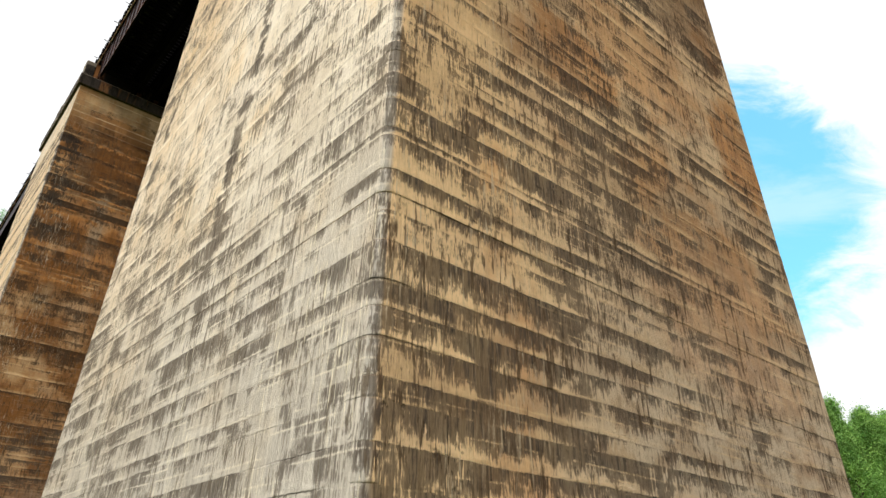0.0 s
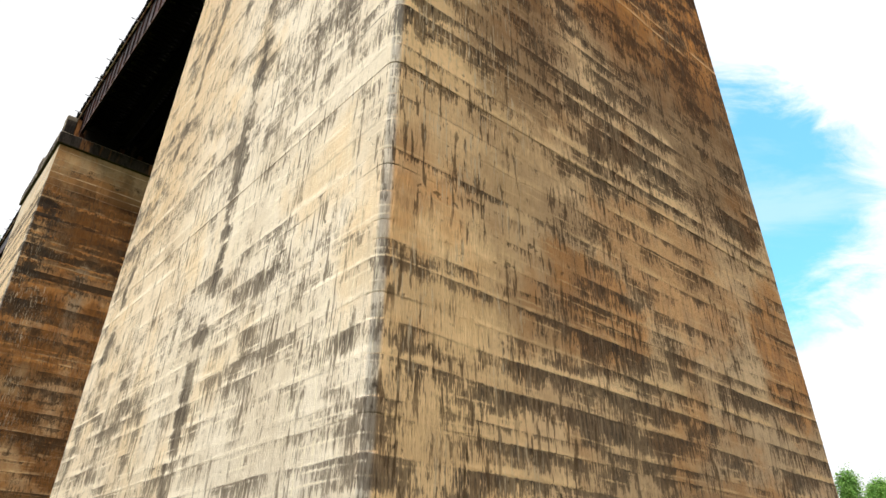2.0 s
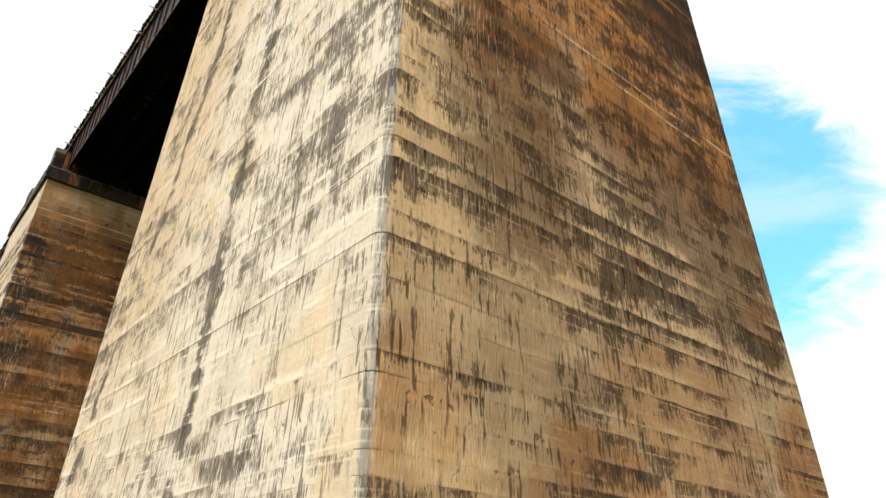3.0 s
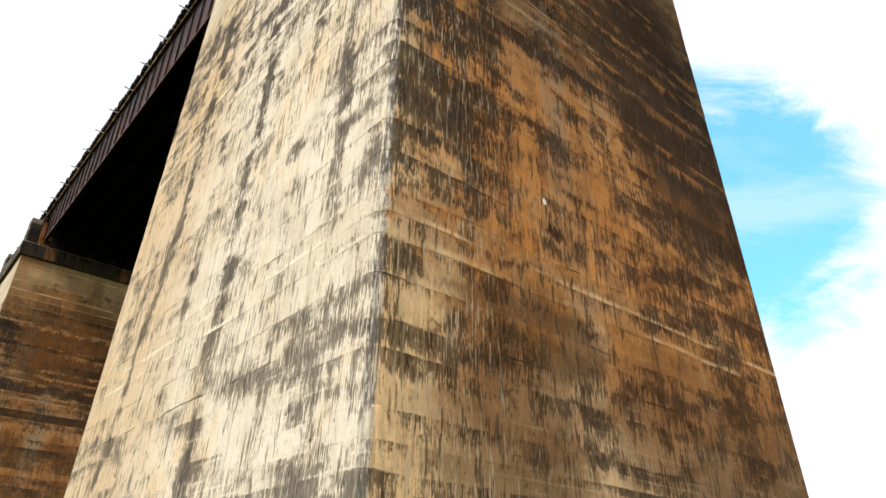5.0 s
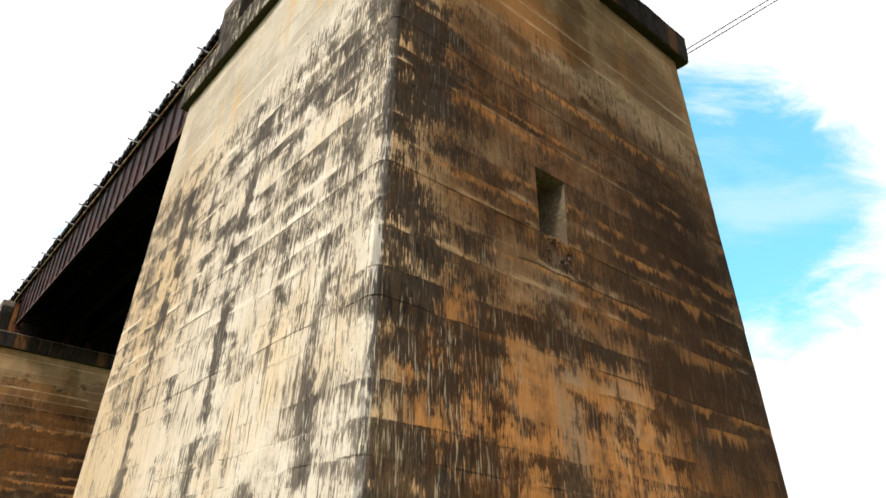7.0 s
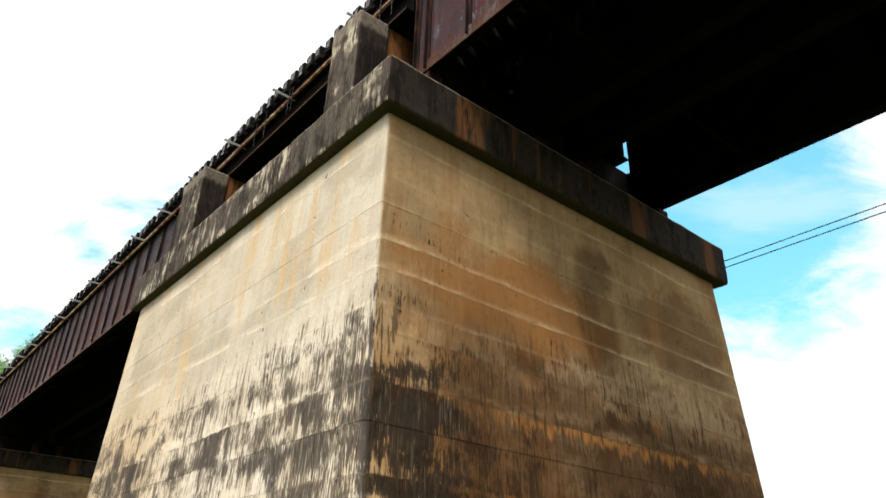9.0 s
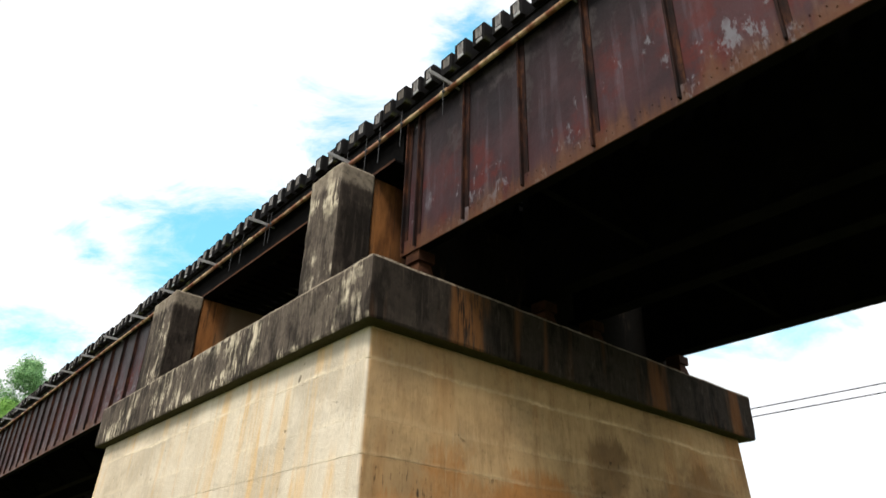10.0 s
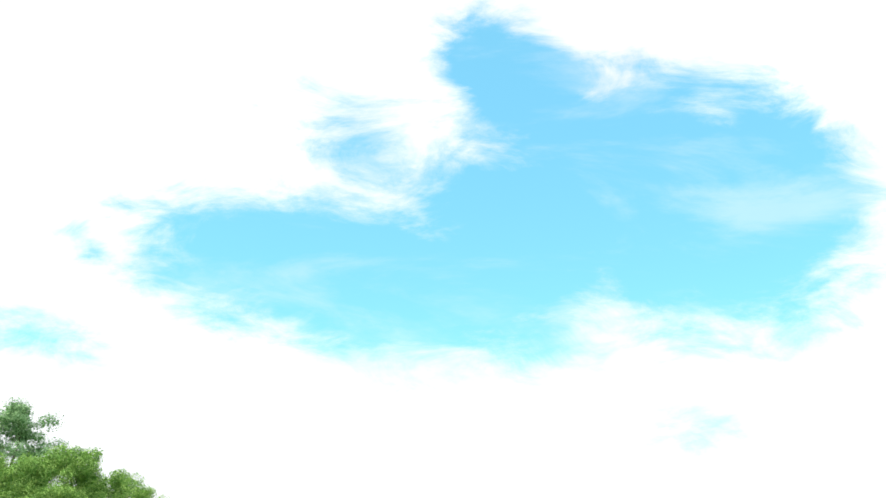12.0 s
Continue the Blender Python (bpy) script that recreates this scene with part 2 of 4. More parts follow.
    gapped = k.step(k.noise(1.0, 4, 0.65, (0.5, 0.5, 0.8), (3, 1, 6)), 0.40, 0.56, 0.15, 1.0)
    for cy, lean, half, z0, z1, amount in ((10.5, 0.0, 0.34, 5.0, 29.0, 0.55), (7.3, 0.0, 0.34, 15.0, 27.0, 0.26), (12.2, 0.0, 0.25, 18.0, 29.0, 0.32), (8.7, 0.0, 0.2, 19.0, 29.5, 0.26)):
        c = k.m("SUBTRACT", cy + 13.0 * lean, k.m("MULTIPLY", z, lean))
        d = k.step(k.m("ABSOLUTE", k.m("SUBTRACT", yw, c)), half, half * 0.2, 0.0, amount)
        flank = k.m("ADD", flank, mul(d, gapped, k.step(z, z0, z0 + 3), k.step(z, z1, z1 - 3)))
    umber = spots(x, ((6.1, 12.0, 1.1, 1.5, 0.40), (6.0, 16.2, 1.3, 2.2, 0.7), (11.6, 16.6, 2.2, 2.0, 0.7), (9.6, 26.8, 3.2, 2.3, 0.97), (6.4, 27.2, 1.6, 2.2, 0.9), (11.4, 23.6, 1.7, 2.4, 0.9),
                        (6.3, 18.3, 1.4, 0.7, 0.8), (9.0, 8.6, 2.5, 1.3, 0.25), (9.6, 17.2, 1.8, 1.6, 0.5), (8.4, 30.6, 0.5, 1.4, 0.6), (10.6, 30.6, 1.6, 0.9, 0.5), (7.6, 6.0, 2.0, 2.0, 0.2)))
    umber = k.m("MAXIMUM", umber, mul(far, k.step(total(hue, off(lval, 0.25)), 0.36, 0.54, 0.35, 0.9), k.step(z, 31.4, 29.6, 0.2, 1.0)))
    path = k.m("MAXIMUM", 13.72, k.m("SUBTRACT", 19.4, k.m("MULTIPLY", z, 0.25)))
    for shift, half, amount in ((0.0, 0.26, 0.40), (0.9, 0.16, 0.2)):
        d = k.step(k.m("ABSOLUTE", total(yw, k.m("MULTIPLY", path, -1.0), -shift)), half, half * 0.3, 0.0, amount)
        flank = k.m("ADD", flank, mul(d, gapped, k.step(z, 30.0, 27.5), k.step(z, 9.0, 12.0)))
    umber = k.m("MAXIMUM", umber, mul(k.step(z, 22.8, 25.4), k.step(total(torn, k.step(xw, 6.0, 8.0, 0.0, 0.6)), 30.7, 29.1), k.step(xw, 4.3, 5.2), 0.92))
    umber = k.m("MAXIMUM", umber, mul(k.step(xw, 4.9, 5.6), k.step(xw, 8.4, 7.0), k.step(torn, 10.6, 11.6), k.step(torn, 19.6, 18.2), k.step(total(patch, off(drip3, 0.4)), 0.44, 0.56, 0.0, 0.40)))
    heavy = total(mul(k.step(z, 10.0, 7.5, 0.0, 0.06), total(side, mul(not_side, k.step(xw, 8.5, 5.5, -0.8, 1.3)))), mul(front, not_side), mul(flank, side), mul(umber, not_side, -0.12), mul(not_side, -0.03), mul(far, 0.02), k.step(z, 29.6, 30.2, 0.0, -0.14), mul(edge, 0.10), mul(spot(x, 10.4, 25.6, 1.7, 2.6, 0.30), not_side), mul(spot(x, 5.3, 27.6, 0.9, 1.2, 0.15), not_side), mul(not_side, k.step(k.m("ABSOLUTE", k.m("SUBTRACT", z, 10.5)), 4.0, 2.0, 0.0, -0.07)))
    # pale laitance along the joints and threads of lime stay clean
    broken = k.step(k.noise(1.0, 4, 0.65, (0.8, 0.8, 2.5), (4, 9, 2)), 0.44, 0.62)
    line = mul(k.step(f, 0.34, 0.06), broken, k.m("MAXIMUM", k.step(z, 14.0, 8.0, 0.0, 0.9), k.step(val, 0.60, 0.66)))
    board = mul(k.step(bedge, 0.13, 0.03), k.step(z, 20.0, 14.0, 0.15, 1.0), k.step(k.noise(1.0, 4, 0.65, (0.9, 0.9, 5.0), (1, 2, 7)), 0.46, 0.62))
    thread = mul(k.step(drip3, 0.55, 0.64), k.step(k.noise(0.9, 3, 0.6, (1, 1, 0.6), (2, 6, 6)), 0.40, 0.58), k.step(xw, 6.8, 5.2, 0.25, 1.0), k.step(z, 26.5, 23.0, 0.3, 1.0))
    low = k.step(total(z, off(blot, 5.0), mul(not_side, -6.5)), 13.0, 7.0)
    comb = mul(off(f, 1.0), k.step(low, 0.0, 1.0, 0.12, 0.36), total(1.0, mul(not_side, 0.5)), k.step(k.noise(0.8, 3, 0.55, (1, 1, 0.6), (6, 6, 2)), 0.38, 0.58, 0.2, 1.0))
    mottle = total(mul(off(own, 1.0), k.step(low, 0.0, 1.0, 0.75, 1.10)), mul(off(patch, 1.0), k.step(low, 0.0, 1.0, 1.45, 0.80), k.m("SUBTRACT", 1.0, mul(side, 0.40))), off(own2, 0.40), off(patch2, 0.85))
    v = total(heavy, comb, mottle, mul(off(lval, 1.0), total(0.12, mul(far, 0.4))), off(drip, 0.50), off(drip2, 0.55), off(drip3, 0.70), mul(off(fleck, 1.0), k.step(blot, 0.40, 0.60, 0.60, 1.25)), off(fine, 0.35))
    v = k.m("SUBTRACT", v, total(mul(line, 0.30), mul(board, 0.18), mul(thread, 0.20)))
    dark = k.m("ADD", k.step(v, 0.475, 0.525, 0.0, 0.74), k.step(v, 0.55, 0.70, 0.0, 0.26))
    soft = mul(umber, not_side, k.step(z, 19.0, 22.0), k.step(xw, 5.0, 5.7))
    dark = total(mul(dark, k.m("SUBTRACT", 1.0, soft)), mul(k.step(v, 0.24, 0.70, 0.18, 0.93), soft))
    film = mul(k.step(v, 0.30, 0.56, 0.0, 0.55), total(side, mul(not_side, k.step(z, 17.0, 21.0, 0.45, 1.0))))
    # clean colours of the front: golden, orange where rust has washed over it, umber where soot lies thin
    orange = spots(x, ((5.6, 19.6, 1.0, 0.9, 0.9), (5.5, 22.6, 1.1, 1.5, 0.9), (8.3, 20.6, 2.0, 1.8, 0.85), (9.6, 12.6, 2.2, 1.3, 0.5), (7.4, 11.4, 1.2, 0.9, 0.7), (11.0, 7.6, 2.6, 2.0, 0.6),
                         (6.6, 30.1, 2.2, 0.8, 0.9), (13.0, 12.0, 1.0, 1.6, 0.8), (8.4, 24.0, 1.6, 1.3, 0.7)))
    orange = k.m("MAXIMUM", orange, k.step(hue, 0.50, 0.66, 0.0, 0.6))
    orange = k.m("MAXIMUM", orange, mul(far, k.step(hue, 0.36, 0.56, 0.35, 0.9), k.step(z, 31.2, 29.8)))
    orange = k.m("MAXIMUM", orange, mul(k.step(hue, 0.36, 0.52, 0.40, 0.96), k.step(z, 16.0, 19.0), k.step(z, 25.5, 23.0), k.step(xw, 4.6, 5.6)))
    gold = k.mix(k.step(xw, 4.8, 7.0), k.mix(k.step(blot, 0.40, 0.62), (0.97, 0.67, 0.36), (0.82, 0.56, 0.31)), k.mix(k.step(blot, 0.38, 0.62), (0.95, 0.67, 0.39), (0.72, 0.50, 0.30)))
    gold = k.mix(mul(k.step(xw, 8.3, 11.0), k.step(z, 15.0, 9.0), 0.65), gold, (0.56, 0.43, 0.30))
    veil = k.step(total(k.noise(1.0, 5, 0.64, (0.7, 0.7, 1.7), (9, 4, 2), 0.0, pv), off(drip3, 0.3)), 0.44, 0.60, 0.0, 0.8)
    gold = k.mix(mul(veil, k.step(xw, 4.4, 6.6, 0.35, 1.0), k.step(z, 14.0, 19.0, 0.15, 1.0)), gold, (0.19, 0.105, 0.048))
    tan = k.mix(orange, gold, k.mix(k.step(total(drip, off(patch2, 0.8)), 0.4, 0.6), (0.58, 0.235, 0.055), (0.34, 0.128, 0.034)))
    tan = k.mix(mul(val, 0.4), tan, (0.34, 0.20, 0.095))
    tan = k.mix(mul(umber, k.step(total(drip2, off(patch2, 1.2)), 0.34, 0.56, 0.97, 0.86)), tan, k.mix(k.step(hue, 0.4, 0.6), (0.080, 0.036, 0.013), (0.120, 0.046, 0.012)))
    lime = mul(k.step(k.m("ABSOLUTE", k.m("SUBTRACT", total(x, k.m("MULTIPLY", wander, 0.4), rag), 7.25)), 0.50, 0.15), k.step(z, 25.6, 25.0), k.step(z, 19.5, 23.0))
    tan = k.mix(mul(lime, k.step(drip2, 0.36, 0.60, 0.15, 0.7)), tan, (0.30, 0.24, 0.165))
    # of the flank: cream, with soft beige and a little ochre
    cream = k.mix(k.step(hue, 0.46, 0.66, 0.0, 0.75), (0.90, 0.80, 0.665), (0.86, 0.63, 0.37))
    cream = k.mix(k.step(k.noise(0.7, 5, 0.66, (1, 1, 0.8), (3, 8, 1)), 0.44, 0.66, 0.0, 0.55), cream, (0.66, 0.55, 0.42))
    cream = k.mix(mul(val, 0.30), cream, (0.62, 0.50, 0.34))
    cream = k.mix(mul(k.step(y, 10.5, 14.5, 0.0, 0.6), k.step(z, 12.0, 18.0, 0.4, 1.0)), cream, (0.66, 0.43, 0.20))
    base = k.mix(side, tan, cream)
    # the top of the shaft is greyer, with broad soft lifts
    top = k.step(torn, 29.0, 30.6)
    tval, tedge = own, k.m("MULTIPLY", f, 1.2)
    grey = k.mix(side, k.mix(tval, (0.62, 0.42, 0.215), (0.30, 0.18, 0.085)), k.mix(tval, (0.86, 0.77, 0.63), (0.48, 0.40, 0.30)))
    grey = k.mix(k.step(blot, 0.46, 0.64, 0.0, 0.6), grey, k.mix(side, (0.22, 0.15, 0.085), (0.36, 0.30, 0.22)))
    grey = k.mix(mul(orange, not_side, 0.85), grey, (0.40, 0.165, 0.045))
    grey = k.mix(mul(umber, not_side), grey, (0.13, 0.07, 0.03))
    ochre = mul(k.step(k.noise(1.0, 4, 0.6, (2.6, 2.6, 0.25), (8, 1, 4)), 0.49, 0.63, 0.0, 0.8), k.step(hue, 0.38, 0.56))
    grey = k.mix(ochre, grey, k.mix(side, (0.40, 0.20, 0.075), (0.70, 0.44, 0.18)))
    grey = k.mix(mul(k.step(tedge, 0.20, 0.03), k.m("MAXIMUM", broken, 0.4), k.step(val, 0.15, 0.45, 0.3, 0.9)), grey, k.mix(side, (0.78, 0.60, 0.38), (0.88, 0.77, 0.58)))
    base = k.mix(mul(top, 0.85), base, grey)
    wash = k.step(k.noise(2.2, 5, 0.7, (3, 3, 0.5), (1, 1, 9)), 0.46, 0.72, 0.0, 0.45)
    base = k.mix(mul(wash, k.m("SUBTRACT", 1.0, mul(soft, 0.7)), k.step(z, 15.0, 19.0, 0.5, 1.0)), base, k.mix(side, (0.24, 0.14, 0.065), (0.60, 0.48, 0.33)))
    pale = k.m("SUBTRACT", 1.0, mul(umber, not_side, 0.6))
    base = k.mix(mul(line, pale, k.step(z, 29.5, 28.8, 0.2, 0.6)), base, k.mix(side, (0.86, 0.59, 0.31), (0.96, 0.86, 0.70)))
    base = k.mix(mul(film, k.step(z, 29.6, 28.8, 0.4, 1.0)), base, k.mix(side, (0.17, 0.092, 0.042), (0.48, 0.37, 0.26)))
    base = k.mix(mul(edge, k.step(z, 30.5, 28.5, 0.2, 0.75)), base, k.mix(k.step(drip3, 0.42, 0.60), (0.28, 0.265, 0.245), (0.56, 0.51, 0.43)))
    base = k.mix(mul(side, k.step(total(z, off(blot, 4.0)), 10.5, 4.0, 0.0, 0.75)), base, k.mix(k.step(drip2, 0.4, 0.6), (0.56, 0.515, 0.45), (0.40, 0.365, 0.32)))
    base = k.mix(mul(not_side, k.step(xw, 5.6, 8.0, 0.25, 1.0), k.step(total(z, off(blot, 4.0)), 10.0, 4.5, 0.0, 0.6)), base, k.mix(k.step(patch2, 0.42, 0.58), (0.60, 0.50, 0.39), (0.44, 0.33, 0.24)))
    base = k.mix(mul(board, pale, k.step(z, 29.5, 28.8, 0.1, 0.45)), base, k.mix(side, (0.72, 0.50, 0.27), (0.96, 0.86, 0.68)))
    run = mul(k.step(total(f, off(drip2, 0.9), off(own2, 1.4)), 0.62, 0.86), k.step(val, 0.35, 0.5), k.step(own, 0.40, 0.56), k.step(z, 17.0, 20.0), k.step(z, 29.6, 28.6), not_side)
    base = k.mix(mul(run, 0.85), base, k.mix(k.step(drip3, 0.4, 0.6), (0.40, 0.15, 0.038), (0.54, 0.27, 0.085)))
    # black stains
    soot = k.mix(k.step(total(hue, off(patch2, 0.8)), 0.42, 0.58), (0.038, 0.028, 0.020), (0.040, 0.017, 0.007))
    soot = k.mix(mul(umber, 0.7), soot, k.mix(k.step(patch2, 0.4, 0.6), (0.020, 0.012, 0.007), (0.050, 0.027, 0.013)))
    soot = k.mix(mul(k.step(xw, 5.8, 5.0), k.step(z, 18.0, 20.0)), soot, k.mix(k.step(patch2, 0.4, 0.6), (0.018, 0.015, 0.013), (0.045, 0.036, 0.028)))
    soot = k.mix(k.step(z, 15.0, 8.0, 0.0, 0.8), soot, k.mix(k.step(patch2, 0.42, 0.58), (0.060, 0.048, 0.038), (0.105, 0.080, 0.060)))
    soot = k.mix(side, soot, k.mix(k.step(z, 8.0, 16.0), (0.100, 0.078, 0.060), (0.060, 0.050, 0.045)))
    soot = k.mix(k.step(drip2, 0.42, 0.66, 0.0, 0.65), soot, k.mix(side, (0.013, 0.009, 0.007), (0.034, 0.028, 0.024)))
    amount = k.step(total(drip2, off(drip3, 0.9)), 0.32, 0.60, 1.0, k.step(z, 20.0, 25.0, 0.70, 0.9))
    col = k.mix(mul(dark, amount, k.m("SUBTRACT", 1.0, mul(run, soft, 0.6))), base, soot)
    # short dashes below the joints of the clean parts
    dash = mul(k.step(k.noise(1.0, 3, 0.6, (15, 15, 1.9), (5, 5, 2)), 0.56, 0.61), k.step(total(blot, off(drip, 0.6)), 0.40, 0.56, 0.1, 0.8), k.step(z, 30.2, 29.2, 0.1, 1.0))
    col = k.mix(dash, col, k.mix(side, (0.075, 0.045, 0.024), (0.16, 0.125, 0.09)))
    col = k.mix(mul(thread, 0.75), col, k.mix(side, (0.55, 0.44, 0.30), (0.9, 0.8, 0.6)))
    # grain, cracks along some joints, pock marks
    col = k.mix(mul(k.step(fine, 0.48, 0.72, 0.0, 0.30), k.step(own2, 0.40, 0.60, 0.35, 1.0)), col, k.mix(side, (0.055, 0.036, 0.021), (0.27, 0.21, 0.14)))
    crack = mul(k.step(ledge, 0.045, 0.012), k.step(lval, 0.66, 0.70), k.step(k.noise(0.9, 3, 0.6, (1, 1, 1), (3, 3, 8)), 0.50, 0.60))
    pock = mul(k.step(k.noise(7.0, 3, 0.6, (1, 1, 1), (5, 0, 0)), 0.65, 0.71), k.step(total(blot, mul(low, not_side, 0.10)), 0.47, 0.60))
    seam = mul(k.step(f, 0.90, 0.97), k.step(val, 0.30, 0.42), k.step(k.noise(1.0, 4, 0.65, (0.9, 0.9, 3.0), (7, 1, 5)), 0.46, 0.60), k.step(z, 29.5, 28.5, 0.15, 0.42))
    col = k.mix(seam, col, k.mix(side, (0.075, 0.046, 0.025), (0.30, 0.235, 0.165)))
    mark = k.m("MAXIMUM", mul(crack, k.step(z, 28.5, 29.5, 0.8, 0.10)), mul(pock, 0.6))
    col = k.mix(mark, col, (0.03, 0.022, 0.015))
    pit = mul(spot(x, 7.02, 20.05, 0.22, 0.10, 0.85), not_side, k.step(far, 0.5, 0.0))
    col = k.mix(pit, col, (0.02, 0.015, 0.01))
    splash = mul(k.step(k.m("ADD", k.m("POWER", k.m("DIVIDE", k.m("SUBTRACT", x, 6.80), 0.045), 2.0), k.m("POWER", k.m("DIVIDE", k.m("SUBTRACT", z, 20.80), 0.06), 2.0)), 1.2, 0.6), not_side, k.step(far, 0.5, 0.0))
    col = k.mix(splash, col, (0.8, 0.78, 0.74))
    # the niche is sheltered: bare concrete, a little dusty
    inside = mul(k.step(y, 6.215, 6.235), k.step(k.m("ABSOLUTE", k.m("SUBTRACT", x, 7.24)), 0.42, 0.40), k.step(k.m("ABSOLUTE", k.m("SUBTRACT", z, 26.2)), 0.66, 0.64), k.step(far, 0.5, 0.0))
    col = k.mix(inside, col, k.mix(k.step(total(blot, off(fine, 0.8)), 0.35, 0.65), (0.36, 0.285, 0.195), (0.17, 0.125, 0.08)))
    h = total(k.m("MULTIPLY", fine, 0.4), k.m("MULTIPLY", fleck, 0.35), k.m("MULTIPLY", drip2, 0.3), k.m("MULTIPLY", mark, -1.2))
    grit = mul(k.step(k.noise(38, 3, 0.7), 0.55, 0.70), low, k.step(xw, 6.0, 8.0), not_side)
    h = total(h, mul(fleck, low, 0.8), mul(drip3, low, 0.6), mul(grit, 1.4), mul(line, 0.35))
    k.bump(h, 0.8, 0.03)
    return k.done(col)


CONCRETE = concrete_mat()


def cap_mat():
    """Concrete blackened by weather, pale where it has run or flaked; the deck's shade is painted into all but the
    flank.
    """
    k = Mat("blackened_shaded_concrete", 0.9)
    k.bsdf.inputs["Specular IOR Level"].default_value = 0.06
    x, y, z = k.xyz()
    normal = k.nt.nodes.new("ShaderNodeNewGeometry").outputs["Normal"]
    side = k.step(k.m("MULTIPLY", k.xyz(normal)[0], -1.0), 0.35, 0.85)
    drip = k.noise(1.0, 5, 0.7, (4, 4, 0.8))
    drip2 = k.noise(1.0, 4, 0.7, (13, 13, 1.6), (3, 1, 7))
    fine = k.noise(12, 5, 0.7)
    v = k.m("ADD", k.m("ADD", k.m("MULTIPLY", drip, 0.35), k.m("MULTIPLY", drip2, 0.35)), k.m("MULTIPLY", k.noise(5, 5, 0.7, (1, 1, 0.8)), 0.3))
    pale = k.step(k.m("ADD", v, k.m("MULTIPLY", side, 0.04)), 0.53, 0.57)
    pale = k.m("MULTIPLY", pale, k.m("ADD", k.m("MULTIPLY", side, 0.82), 0.05))
    pale = k.m("MULTIPLY", pale, k.step(k.noise(0.9, 4, 0.65, (1, 1, 1), (3, 7, 1)), 0.47, 0.58, 0.06, 1.0))
    # all but the flank is darker: soot plus the deck's shade in the colour
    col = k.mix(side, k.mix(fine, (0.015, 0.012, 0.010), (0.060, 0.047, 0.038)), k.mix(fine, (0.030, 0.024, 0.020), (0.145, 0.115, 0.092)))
    col = k.mix(pale, col, k.mix(fine, (0.50, 0.42, 0.29), (0.88, 0.78, 0.60)))
    col = k.mix(k.step(k.noise(1.0, 6, 0.7, (2.2, 2.2, 1.0), (6, 2, 2)), 0.47, 0.60, 0.0, 0.75), col, (0.011, 0.009, 0.008))
    thin = k.noise(1.0, 5, 0.7, (22, 22, 1.3), (5, 5, 5))
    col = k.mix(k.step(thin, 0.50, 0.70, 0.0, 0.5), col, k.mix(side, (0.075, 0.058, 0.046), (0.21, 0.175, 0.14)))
    crown = k.m("MULTIPLY", k.step(k.m("ADD", z, k.m("MULTIPLY", drip2, 0.3)), 35.20, 35.34), k.step(fine, 0.3, 0.6, 0.35, 0.85))
    col = k.mix(crown, col, (0.26, 0.215, 0.165))
    rust = k.m("MULTIPLY", k.step(k.noise(1.0, 3, 0.6, (1.3, 1.3, 0.15), (0, 0, 3)), 0.52, 0.64), k.m("MULTIPLY", k.m("SUBTRACT", 1.0, side), k.step(z, 33.36, 33.28)))
    col = k.mix(k.m("MULTIPLY", rust, 0.7), col, (0.20, 0.085, 0.03))
    band = k.m("MULTIPLY", k.step(k.m("ABSOLUTE", k.m("SUBTRACT", k.m("ADD", x, k.m("MULTIPLY", k.m("SUBTRACT", drip, 0.5), 0.8)), 5.55)), 0.42, 0.15), k.m("MULTIPLY", k.step(drip2, 0.40, 0.56), k.m("SUBTRACT", 1.0, side)))
    col = k.mix(k.m("MULTIPLY", band, 0.8), col, (0.20, 0.088, 0.032))
    # underside: olive growth, with the overhang's shade painted into its colour
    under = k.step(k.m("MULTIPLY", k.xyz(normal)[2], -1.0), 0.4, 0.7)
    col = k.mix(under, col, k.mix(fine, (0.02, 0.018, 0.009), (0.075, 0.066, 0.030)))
    arris = k.m("MULTIPLY", k.step(k.m("ABSOLUTE", k.m("SUBTRACT", k.xyz(normal)[2], 0.55)), 0.40, 0.15), k.step(fine, 0.3, 0.6, 0.2, 0.9))
    col = k.mix(arris, col, (0.34, 0.28, 0.21))
    k.bump(k.m("ADD", fine, drip2), 0.5, 0.02)
    return k.done(col)


CAP_MAT = cap_mat()


def wall_mat():
    """Concrete under the bearings, orange with rust; past the rust the near wall is painted black as shade."""
    k = Mat("rust_shade_concrete", 0.9)
    k.bsdf.inputs["Specular IOR Level"].default_value = 0.06
    x, y, z = k.xyz()
    n = k.noise(1.0, 5, 0.65, (2, 2, 0.5))
    fine = k.noise(10, 5, 0.7)
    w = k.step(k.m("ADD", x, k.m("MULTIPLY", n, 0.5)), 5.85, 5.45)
    # low y is near-black: the shade under the long girders, painted in
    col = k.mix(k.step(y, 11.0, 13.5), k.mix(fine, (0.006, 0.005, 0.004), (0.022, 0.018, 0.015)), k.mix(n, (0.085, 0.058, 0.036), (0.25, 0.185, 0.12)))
    rust = k.mix(k.step(n, 0.35, 0.65), (0.085, 0.034, 0.014), (0.30, 0.125, 0.042))
    rust = k.mix(k.step(k.noise(1.0, 5, 0.7, (16, 16, 1.0), (3, 3, 1)), 0.48, 0.66, 0.0, 0.6), rust, (0.055, 0.030, 0.018))
    col = k.mix(w, col, rust)
    col = k.mix(k.step(n, 0.58, 0.66, 0.0, 0.7), col, (0.05, 0.035, 0.025))
    k.bump(fine, 0.4, 0.015)
    return k.done(col)


WALL_MAT = wall_mat()


